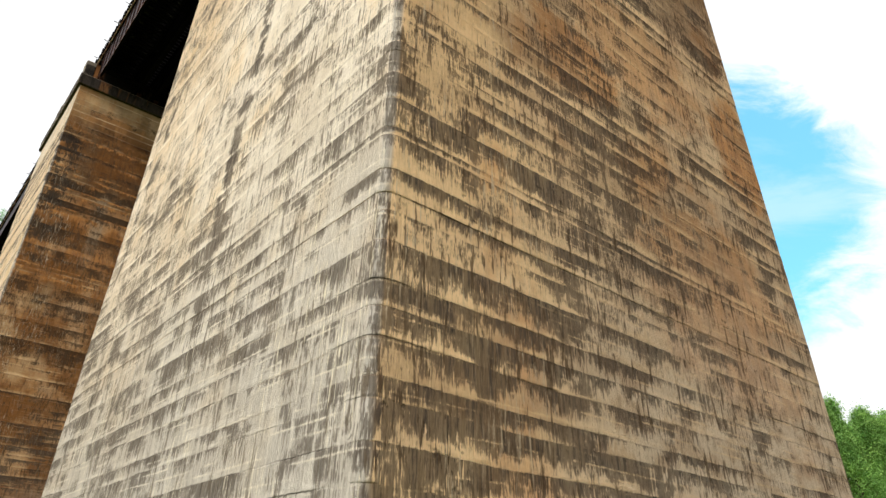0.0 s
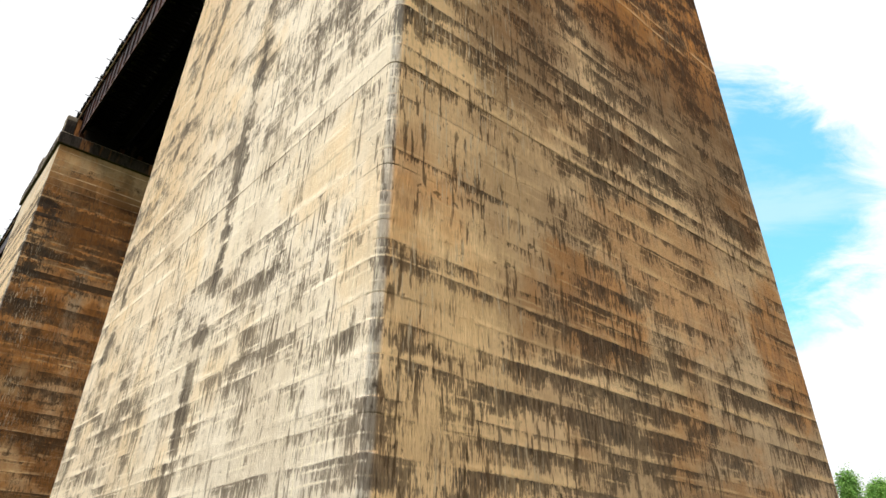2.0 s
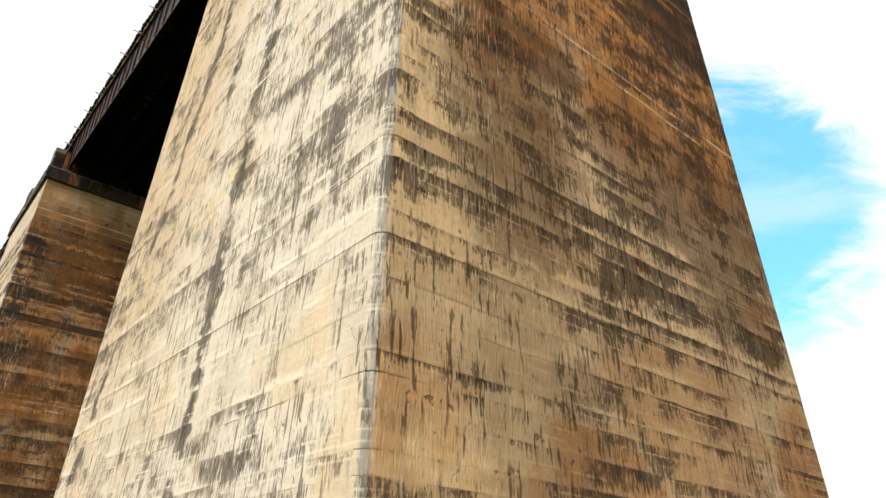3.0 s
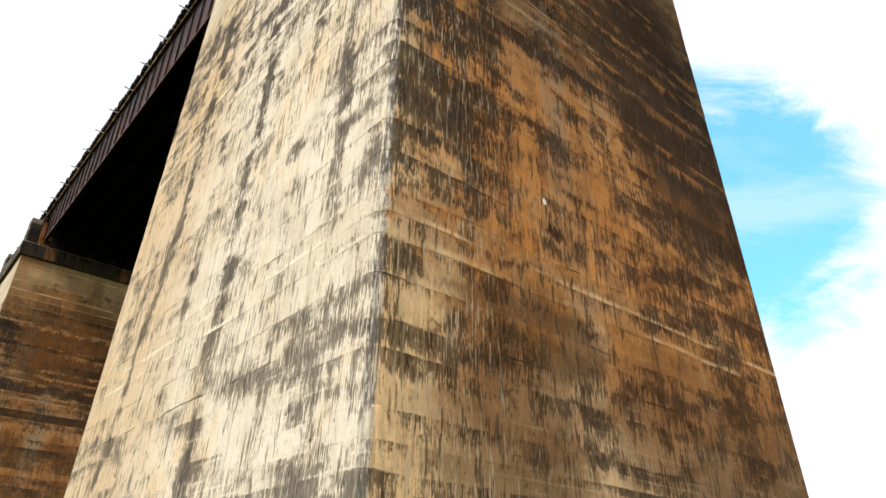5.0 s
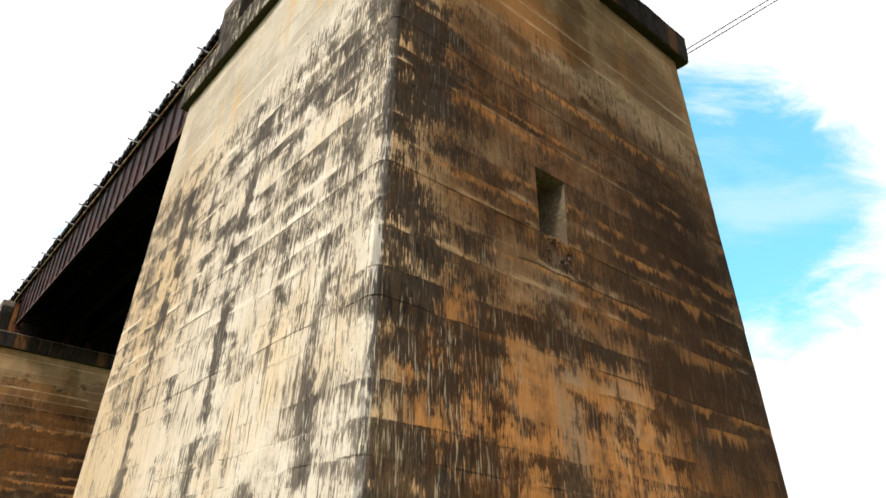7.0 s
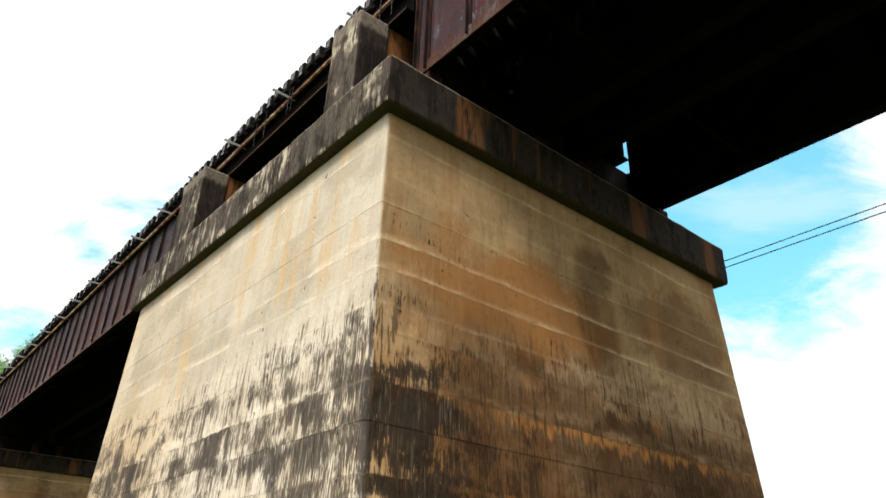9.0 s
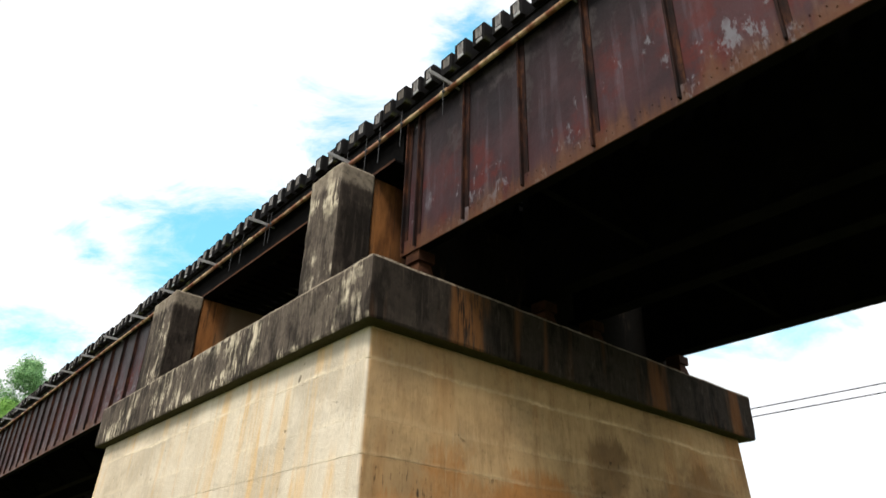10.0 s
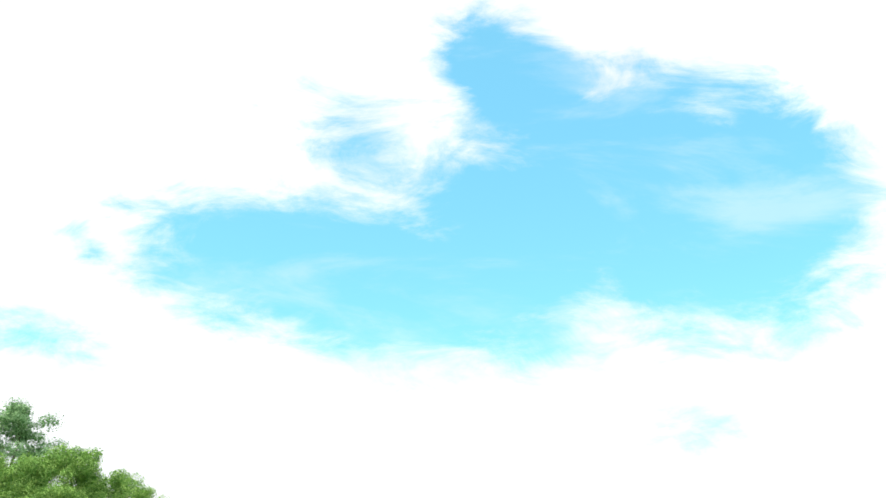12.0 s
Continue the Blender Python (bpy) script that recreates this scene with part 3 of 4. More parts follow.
def simple(name, c1, c2, scale, rough=0.8, metal=0.0, stretch=(1, 1, 1), bump=0.2, gloss=0.12):
    k = Mat(name, rough, metal)
    k.bsdf.inputs["Specular IOR Level"].default_value = gloss
    n = k.noise(scale, 6, 0.65, stretch)
    k.bump(n, bump, 0.01)
    return k.done(k.mix(k.step(n, 0.35, 0.65), c1, c2))


def girder_mat():
    """Old red oxide paint gone dull, peeling to grey primer and rusting towards the bottom edge; darkened towards the
    top as shade.
    """
    k = Mat("oxide_painted_steel", 0.62)
    k.bsdf.inputs["Specular IOR Level"].default_value = 0.14
    x, y, z = k.xyz()
    tone = k.noise(0.9, 5, 0.6)
    run = k.noise(1.0, 5, 0.65, (5, 5, 0.35))
    flake = k.noise(2.6, 6, 0.72, (1, 1, 0.8), (4, 4, 4))
    fine = k.noise(14, 5, 0.7)
    patch = k.noise(0.8, 4, 0.6, (1, 1, 1), (8, 8, 1))
    # panels between the stiffeners: u runs across one
    u = k.m("FRACT", k.m("DIVIDE", k.m("SUBTRACT", 5.69, y), 1.025))
    rim = k.m("SUBTRACT", 1.0, k.m("MULTIPLY", k.m("MULTIPLY", u, k.m("SUBTRACT", 1.0, u)), 4.0))
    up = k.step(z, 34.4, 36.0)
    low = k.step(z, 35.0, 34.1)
    # base colour falls off upwards, painting the shade below the deck edge
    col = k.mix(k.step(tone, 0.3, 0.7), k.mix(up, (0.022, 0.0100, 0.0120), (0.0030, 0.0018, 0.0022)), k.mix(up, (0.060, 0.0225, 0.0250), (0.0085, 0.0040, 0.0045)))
    worn = k.m("ADD", k.m("ADD", k.m("MULTIPLY", k.m("POWER", rim, 3.0), 0.13), k.m("MULTIPLY", up, 0.10)), flake)
    col = k.mix(k.step(worn, 0.58, 0.74, 0.0, 0.75), col, k.mix(fine, (0.018, 0.014, 0.014), (0.085, 0.072, 0.072)))
    col = k.mix(k.m("MULTIPLY", k.step(run, 0.50, 0.66, 0.0, 0.7), k.m("MULTIPLY", k.step(patch, 0.42, 0.56, 0.35, 1.0), k.m("SUBTRACT", 1.0, k.m("MULTIPLY", up, 0.9)))), col, (0.095, 0.076, 0.092))
    red = k.m("MULTIPLY", k.step(k.m("ADD", patch, k.m("MULTIPLY", low, 0.08)), 0.50, 0.64), k.step(flake, 0.44, 0.6))
    col = k.mix(k.m("MULTIPLY", red, k.step(up, 0.0, 0.8, 0.8, 0.12)), col, (0.085, 0.013, 0.009))
    chip = k.noise(5.5, 6, 0.75, (1, 1, 0.55), (4, 4, 4))
    grey = k.m("MULTIPLY", k.step(k.m("ADD", chip, k.m("MULTIPLY", low, 0.07)), 0.61, 0.66), k.step(k.m("ADD", patch, k.m("ADD", k.m("MULTIPLY", low, 0.08), k.m("MULTIPLY", rim, 0.06))), 0.54, 0.62))
    col = k.mix(k.m("MULTIPLY", grey, 0.8), col, (0.17, 0.165, 0.185))
    foot = k.m("ADD", k.m("MULTIPLY", k.m("SUBTRACT", 34.24, z), 1.8), k.m("MULTIPLY", k.m("SUBTRACT", run, 0.5), 2.4))
    col = k.mix(k.step(foot, 0.0, 0.8, 0.0, 0.8), col, k.mix(fine, (0.060, 0.024, 0.010), (0.15, 0.060, 0.022)))
    col = k.mix(k.step(fine, 0.5, 0.75, 0.0, 0.35), col, (0.02, 0.014, 0.012))
    k.bump(k.m("ADD", fine, k.m("MULTIPLY", grey, -1.0)), 0.35, 0.01)
    return k.done(col, k.step(flake, 0.3, 0.7, 0.42, 0.62))


STEEL = girder_mat()
FLANGE = simple("rusted_flange", (0.035, 0.014, 0.008), (0.085, 0.036, 0.017), 3.0, 0.85, 0.0, (1, 0.6, 1), 0.4)


def stiff_mat():
    """Dark oxide paint with bright rust breaking out in streaks."""
    k = Mat("rust_edged_steel", 0.8)
    k.bsdf.inputs["Specular IOR Level"].default_value = 0.12
    n = k.noise(1.0, 6, 0.7, (6, 6, 1.6))
    f = k.noise(22, 4, 0.7)
    col = k.mix(k.step(n, 0.35, 0.6), (0.007, 0.0042, 0.004), (0.032, 0.012, 0.008))
    col = k.mix(k.step(k.m("ADD", n, k.m("MULTIPLY", f, 0.25)), 0.64, 0.78, 0.0, 0.8), col, (0.085, 0.032, 0.013))
    k.bump(f, 0.4, 0.006)
    return k.done(col)


STIFF = stiff_mat()
# near-black copy of the girder steel, the shade under the deck painted in
SHADE_STEEL = simple("deck_shade_steel", (0.0018, 0.0017, 0.0018), (0.0055, 0.0048, 0.0045), 2.0, 0.9, gloss=0.04)
RUST = simple("rusty_steel", (0.12, 0.05, 0.025), (0.24, 0.11, 0.05), 6.0, 0.85)


def tie_mats():
    out = []
    for name, dark, light, sc in (("weathered_tie_wood", (0.003, 0.0028, 0.0032), (0.009, 0.008, 0.008), 5.0), ("grey_end_grain", (0.07, 0.066, 0.066), (0.31, 0.295, 0.285), 9.0)):
        k = Mat(name, 0.92)
        k.bsdf.inputs["Specular IOR Level"].default_value = 0.12
        n = k.noise(sc, 5, 0.7, (1, 4, 0.6))
        r = k.random()
        col = k.mix(k.step(n, 0.3, 0.7), dark, light)
        if name == "grey_end_grain":
            col = k.mix(k.step(r, 0.55, 1.0, 0.0, 0.85), col, (0.085, 0.07, 0.055))
            col = k.mix(k.step(k.noise(7, 4, 0.6, (1, 2.5, 0.4)), 0.55, 0.7, 0.0, 0.6), col, (0.20, 0.12, 0.07))
        else:
            moss = k.m("MULTIPLY", k.step(k.noise(1.5, 4, 0.6), 0.56, 0.66), k.step(r, 0.5, 0.8))
            col = k.mix(k.m("MULTIPLY", moss, 0.7), col, (0.06, 0.065, 0.02))
        k.bump(n, 0.5, 0.01)
        out.append(k.done(col))
    return out


TIE, TIE_END = tie_mats()


def pipe_mat():
    k = Mat("rust_banded_pipe", 0.8)
    n = k.noise(1.0, 4, 0.65, (0.5, 3.2, 0.5))
    f = k.noise(18, 4, 0.7)
    col = k.mix(k.step(n, 0.42, 0.60), (0.22, 0.075, 0.03), (0.62, 0.46, 0.27))
    col = k.mix(k.step(f, 0.5, 0.7, 0.0, 0.5), col, (0.30, 0.12, 0.05))
    col = k.mix(k.step(k.noise(0.5, 3, 0.6, (1, 1, 1), (2, 2, 2)), 0.52, 0.64, 0.0, 0.7), col, (0.24, 0.06, 0.035))
    k.bump(f, 0.4, 0.006)
    return k.done(col)


PIPE = pipe_mat()
GREY_STEEL = simple("galvanised_steel", (0.30, 0.30, 0.30), (0.42, 0.41, 0.40), 8.0, 0.55, 0.3)
CABLE = simple("cable_sheath", (0.05, 0.05, 0.055), (0.09, 0.09, 0.095), 8.0, 0.6)
GROUND = simple("grassy_ground", (0.05, 0.08, 0.02), (0.11, 0.12, 0.05), 0.3, 0.95)
BARK = simple("bark", (0.07, 0.055, 0.04), (0.15, 0.12, 0.09), 3.0, 0.95, 0.0, (3, 3, 0.6))


def leaf_mat(name, c1, c2):
    k = Mat(name, 0.6)
    r = k.nt.nodes.new("ShaderNodeNewGeometry").outputs["Random Per Island"]
    n = k.noise(0.45, 3, 0.6)
    col = k.mix(r, c1, c2)
    col = k.mix(k.step(n, 0.35, 0.65, 0.0, 0.6), col, c1)
    k.bsdf.inputs["Specular IOR Level"].default_value = 0.25
    thin = k.nt.nodes.new("ShaderNodeBsdfTranslucent")
    k.link(col, thin.inputs["Color"])
    both = k.nt.nodes.new("ShaderNodeMixShader")
    both.inputs[0].default_value = 0.32
    k.link(k.bsdf.outputs[0], both.inputs[1])
    k.link(thin.outputs[0], both.inputs[2])
    k.link(both.outputs[0], k.nt.nodes["Material Output"].inputs["Surface"])
    return k.done(col)


LEAF = leaf_mat("leaf_green", (0.11, 0.275, 0.055), (0.52, 0.78, 0.21))
LEAF_FAR = leaf_mat("leaf_grey_green", (0.13, 0.29, 0.12), (0.48, 0.72, 0.36))


# ---------------------------------------------------------------- mesh helpers
def mesh_of(name, bm, material):
    me = bpy.data.meshes.new(name)
    bm.to_mesh(me)
    bm.free()
    for mt in material if isinstance(material, (list, tuple)) else (material,):
        me.materials.append(mt)
    return me


def part(name, bm, material, parent=None, label=""):
    ob = new(name, mesh_of(name, bm, material))
    if parent:
        ob.parent = parent
    if label:
        ob["label"] = label
    return ob


def thing(name, at, label, category, group="", kind=""):
    ob = new(name)
    ob.matrix_world = Matrix.Translation(at)
    ob.empty_display_size = 0.1
    return tagged(ob, label, category, group, kind)


def add_box(bm, x0, x1, y0, y1, z0, z1, bevel=0.0, mat=0):
    r = bmesh.ops.create_cube(bm, size=1.0)
    for v in r["verts"]:
        v.co = Vector((x0 + (v.co.x + 0.5) * (x1 - x0), y0 + (v.co.y + 0.5) * (y1 - y0), z0 + (v.co.z + 0.5) * (z1 - z0)))
    faces = {f for v in r["verts"] for f in v.link_faces}
    for f in faces:
        f.material_index = mat
    if bevel:
        es = list({e for v in r["verts"] for e in v.link_edges})
        bmesh.ops.bevel(bm, geom=es, offset=bevel, segments=2, affect="EDGES", profile=0.5)


def box(x0, x1, y0, y1, z0, z1, bevel=0.0):
    bm = bmesh.new()
    add_box(bm, x0, x1, y0, y1, z0, z1, bevel)
    return bm


def worn_box(x0, x1, y0, y1, z0, z1, bevel, step, wear, seed):
    """A cast block whose faces and arrises have weathered uneven."""
    bm = box(x0, x1, y0, y1, z0, z1, bevel)
    for axis, lo, hi in ((0, x0, x1), (1, y0, y1), (2, z0, z1)):
        n = max(1, int((hi - lo) / step))
        for i in range(1, n):
            co, no = [0, 0, 0], [0, 0, 0]
            co[axis], no[axis] = lo + (hi - lo) * i / n, 1
            bmesh.ops.bisect_plane(bm, geom=bm.verts[:] + bm.edges[:] + bm.faces[:], plane_co=co, plane_no=no)
    bm.normal_update()
    for v in bm.verts:
        p = v.co * 2.2 + Vector((seed, 0, 0))
        v.co -= v.normal * wear * (0.5 + 0.7 * noise.noise(p) + 0.5 * noise.noise(p * 3.7))
    return bm


def add_tube(bm, a, b, r, n=10, r2=None):
    a, b = Vector(a), Vector(b)
    m = Matrix.Translation((a + b) / 2) @ (b - a).to_track_quat("Z", "Y").to_matrix().to_4x4()
    bmesh.ops.create_cone(bm, cap_ends=True, segments=n, radius1=r, radius2=r if r2 is None else r2, depth=(b - a).length, matrix=m)


# ---------------------------------------------------------------- ground
def terrain(x, y):
    """Height of the valley floor, which climbs to the level of the deck past the last pier."""
    t = min(max((y - 70.0) / 45.0, 0.0), 1.0)
    s = min(max((-y - 60.0) / 45.0, 0.0), 1.0)
    h = 35.0 * t * t * (3 - 2 * t) + 35.0 * s * s * (3 - 2 * s)
    near = min(math.hypot(x - 8, y - 10) / 40.0, 1.0)
    return h + near * (0.8 * noise.noise(Vector((x * 0.03, y * 0.03, 0))) + 0.25 * noise.noise(Vector((x * 0.11, y * 0.11, 4))))


def build_ground():
    xs = sorted({*range(-200, 201, 5), -2000, -1200, -700, -400, -280, 280, 400, 700, 1200, 2000})
    verts = [(x, y, terrain(x, y)) for y in xs for x in xs]
    n = len(xs)
    faces = [(j * n + i, j * n + i + 1, (j + 1) * n + i + 1, (j + 1) * n + i) for j in range(n - 1) for i in range(n - 1)]
    me = bpy.data.meshes.new("ground")
    me.from_pydata(verts, [], faces)
    me.materials.append(GROUND)
    for p in me.polygons:
        p.use_smooth = True
    return tagged(new("ground", me), "grassy valley floor rising to wooded banks", "ground", kind="structure")


build_ground()

# ---------------------------------------------------------------- the pier
Z_TOP = 32.46          # top of the shaft, underside of the cap
CAP_TOP = 33.29
PITCH = 35.4           # from pier to pier


def shaft(z):
    """Plan of the battered shaft at height z: x0, x1, y0, y1."""
    t = (z - 3.0) / (Z_TOP - 3.0)
    return (3.457 + 0.735 * t, 14.50 - 2.11 * t, 5.333 + 1.087 * t, 17.95 - 1.82 * t)


def ring(bm, z, inset, cham, dx):
    """Outline of the shaft at height z, the corner between front and flank worn round."""
    x0, x1, y0, y1 = shaft(z)
    x0, x1, y0, y1 = x0 + inset + dx, x1 - inset, y0 + inset + dx, y1 - inset
    c, r = cham, 0.05 + 0.12 * min(max((29.5 - z) / 3.0, 0.0), 1.0)
    arc = [(x0 + r - r * math.sin(radians(a)), y0 + r - r * math.cos(radians(a))) for a in (90, 67, 45, 22, 0)]
    pts = [*arc, (x1 - c, y0), (x1, y0 + c), (x1, y1 - c), (x1 - c, y1), (x0 + c, y1), (x0, y1 - c)]
    return [bm.verts.new((px, py, z)) for px, py in pts]


def course(z0, z1, shift):
    """One lift of concrete: a battered block with chamfered corners, its board courses stepped by a few millimetres."""
    bm = bmesh.new()
    rng = random.Random(int(z0 * 100))
    zs = [z0, *(b for b in BOARDS if z0 + 0.01 < b < z1 - 0.01), z1]
    rings = []
    for a, b in zip(zs, zs[1:]):
        inset = rng.uniform(0.0, 0.0035 if z1 < 28.5 else 0.002)
        rings += [ring(bm, a, inset + 0.0015, 0.10, shift), ring(bm, a + 0.010, inset, 0.10, shift), ring(bm, b - 0.006, inset, 0.10, shift), ring(bm, b, inset + 0.001, 0.10, shift)]
    for a, b in zip(rings, rings[1:]):
        n = len(a)
        for i in range(n):
            bm.faces.new((a[i], a[(i + 1) % n], b[(i + 1) % n], b[i])).smooth = i < 4
    bm.faces.new(list(reversed(rings[0])))
    bm.faces.new(rings[-1])
    return number_courses(bm)


JOINTS = [-0.5, 0.26, 1.65, 3.04, 4.42, 5.80, 7.20, 8.60, 10.0, 11.35, 12.6, 14.0, 15.4, 16.8, 18.1, 19.5, 20.9, 22.3, 23.7, 25.0, 25.62, 26.82, 28.2, 29.6, 31.0, Z_TOP]
WINDOW = (6.89, 7.59, 25.62, 26.82)     # x0, x1, z0, z1 of the niche in the front face


def boards():
    """Heights of the joints between the boards of the formwork, uneven from course to course."""
    rng = random.Random(17)
    out = []
    for z0, z1 in zip(JOINTS, JOINTS[1:]):
        n = max(1, round((z1 - z0) / (0.34 if z0 < 12 else 0.44)))
        cuts = [i / n for i in range(n)] if abs(z0 - WINDOW[2]) < 0.01 else [(i + (rng.uniform(-0.36, 0.36) if i else 0)) / n for i in range(n)]
        out += [z0 + (z1 - z0) * c for c in cuts]
    return out + [Z_TOP]


BOARDS = boards()


def number_courses(bm):
    """Write the running number of the board course, with its fraction, into a map that the stains follow."""
    uv = bm.loops.layers.uv.new("courses")
    at = list(range(len(BOARDS)))
    for fc in bm.faces:
        for lp in fc.loops:
            lp[uv].uv = (float(np.interp(lp.vert.co.z, BOARDS, at)), 0.0)
    return bm


def window_course(z0, z1):
    """The lift with the niche: two blocks beside it, and one behind it."""
    bm = bmesh.new()
    wx0, wx1 = WINDOW[0], WINDOW[1]

    def block(px):
        lo, hi = [], []
        for z, lst in ((z0, lo), (z1, hi)):
            for cx, cy in px(*shaft(z)):
                lst.append(bm.verts.new((cx, cy, z)))
        n = len(lo)
        for i in range(n):
            bm.faces.new((lo[i], lo[(i + 1) % n], hi[(i + 1) % n], hi[i]))
        bm.faces.new(list(reversed(lo)))
        bm.faces.new(hi)

    c = 0.1
    block(lambda x0, x1, y0, y1: [*((x0 + 0.17 - 0.17 * math.sin(radians(a)), y0 + 0.17 - 0.17 * math.cos(radians(a))) for a in (90, 67, 45, 22, 0)), (wx0, y0), (wx0, y1), (x0 + c, y1), (x0, y1 - c)])
    block(lambda x0, x1, y0, y1: [(wx1, y0), (x1 - c, y0), (x1, y0 + c), (x1, y1 - c), (x1 - c, y1), (wx1, y1)])
    block(lambda x0, x1, y0, y1: [(wx0, y0 + 0.85), (wx1, y0 + 0.85), (wx1, y1), (wx0, y1)])
    return number_courses(bm)


def build_pier(niche):
    pier = thing("bridge_pier", (8.3, 11.2, 0), "tall battered concrete pier with dark stains and rust streaks", "bridge pier", "bridge piers")
    rng = random.Random(5)
    inv = Matrix.Translation((-8.3, -11.2, 0))

    def add(name, bm, label="", mat=CONCRETE):
        ob = part(name, bm, mat, pier, label)
        ob.matrix_parent_inverse = inv
        return ob

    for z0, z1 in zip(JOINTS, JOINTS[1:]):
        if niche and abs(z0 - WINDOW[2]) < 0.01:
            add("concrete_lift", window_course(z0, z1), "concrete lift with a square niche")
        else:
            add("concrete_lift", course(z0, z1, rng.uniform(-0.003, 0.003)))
    add("pier_cap", worn_box(4.01, 12.63, 6.21, 16.31, Z_TOP, CAP_TOP + 0.01, 0.05, 0.17, 0.016, 3), "overhanging concrete cap blackened by weather, shade painted on front and underside", CAP_MAT)
    for y0, y1 in ((7.60, 8.48), (13.92, 15.17)):
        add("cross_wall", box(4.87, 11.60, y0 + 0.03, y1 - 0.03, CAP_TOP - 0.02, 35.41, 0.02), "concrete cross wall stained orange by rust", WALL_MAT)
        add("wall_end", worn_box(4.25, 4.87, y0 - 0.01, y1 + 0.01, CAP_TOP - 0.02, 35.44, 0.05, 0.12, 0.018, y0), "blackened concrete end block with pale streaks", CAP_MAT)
        add("wall_end", box(11.60, 12.20, y0 - (0.30 if y0 < 10 else 0.0), y1, CAP_TOP - 0.02, 35.43, 0.045), "concrete end block, painted black as shade on the near wall", WALL_MAT)
    return pier


MAIN = build_pier(True)


def broken_sill():
    """Crumbled concrete along the lower edge of the niche."""
    rng = random.Random(8)
    bm = bmesh.new()
    for i in range(26):
        x = rng.uniform(6.9, 7.58)
        z = 25.60 - rng.random() ** 2 * 0.42
        s = rng.uniform(0.018, 0.05)
        r = bmesh.ops.create_icosphere(bm, subdivisions=1, radius=s, matrix=Matrix.Translation((x, shaft(z)[2] + 0.004, z)))
        for v in r["verts"]:
            v.co += Vector((rng.uniform(-1, 1), rng.uniform(-1, 1) * 0.4, rng.uniform(-1, 1))) * s * 0.4
    number_courses(bm)
    ob = part("crumbled_edge", bm, CONCRETE, MAIN, "crumbled concrete below the niche")
    ob["kind"] = "stuff"
    ob.matrix_parent_inverse = Matrix.Translation((-8.3, -11.2, 0))


broken_sill()
PLAIN = build_pier(False)
PLAIN.matrix_world = Matrix.Translation((8.2, 11.2 + PITCH, 0))
for k in (-1, 2):
    copy_thing(PLAIN, Matrix.Translation((8.3, 11.2 + PITCH * k, 0)))

# ---------------------------------------------------------------- girders
G_BOT, G_TOP = 33.84, 36.30
GIRDER_X = (4.99, 7.45, 8.60, 11.05)


def rivets(x, y0, y1, z0, z1):
    """Rows of rivet heads along the flange angles of a web."""
    bm = bmesh.new()
    for z in (z0 + 0.10, z0 + 0.16, z1 - 0.10, z1 - 0.16):
        y = y0 + 0.1 + (0.07 if z in (z0 + 0.16, z1 - 0.16) else 0.0)
        while y < y1 - 0.05:
            m = Matrix.Translation((x - 0.022, y, z)) @ Matrix.Rotation(-math.pi / 2, 4, "Y")
            bmesh.ops.create_cone(bm, cap_ends=True, segments=6, radius1=0.009, radius2=0.005, depth=0.007, matrix=m)
            y += 0.14
    return bm


def i_girder(name, x, y0, y1, z0, z1, label, group, outer, step_y=1.025, first=0.0, mat=STEEL, flange=0.13):
    g = thing(name, (x, (y0 + y1) / 2, z0), label, "girder", group)
    inv = Matrix.Translation((-x, -(y0 + y1) / 2, -z0))

    def add(pn, bm, m, lab=""):
        ob = part(pn, bm, m, g, lab)
        ob.matrix_parent_inverse = inv
        return ob

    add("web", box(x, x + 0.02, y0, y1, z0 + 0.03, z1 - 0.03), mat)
    add("bottom_flange", box(x - (0.0 if outer else flange), x + 0.02 + flange, y0, y1, z0, z0 + 0.035), SHADE_STEEL, "bottom flange, near-black for the shade under the deck")
    if not outer and x == GIRDER_X[0]:
        add("flange_edge", box(x - flange - 0.004, x - flange, y0, y1, z0 - 0.004, z0 + 0.04), FLANGE, "rusty edge of the bottom flange")
    add("top_flange", box(x - flange, x + 0.02 + flange, y0, y1, z1 - 0.035, z1), SHADE_STEEL)
    if outer:
        angle = bmesh.new()
        add_box(angle, x - 0.016, x, y0, y1, z0 - 0.004, z0 + 0.20)
        add_box(angle, x - 0.016, x, y0, y1, z1 - 0.20, z1 - 0.035)
        add("flange_angle", angle, mat)
        add("rivets", rivets(x, y0, y1, z0, z1), mat)["kind"] = "stuff"
    sides = (-1, 1) if outer else ()
    for y in [y1 - 0.06, y1 - 0.34, *(y1 - first - step_y * j for j in range(int((y1 - y0 - first) / step_y))), y0 + 0.08]:
        for s in sides:
            xa, xb = (x - 0.065, x) if s < 0 else (x + 0.02, x + 0.14)
            bm = bmesh.new()
            add_box(bm, xa, xb, y - 0.012, y + 0.012, z0 + 0.04, z1 - 0.04)
            xf = x - 0.014 if s < 0 else x + 0.02
            add_box(bm, xf, xf + 0.014, y - 0.075, y + 0.012, z0 + 0.04, z1 - 0.04)
            add("stiffener", bm, STIFF, "stiffener with rusty edges")
    return g


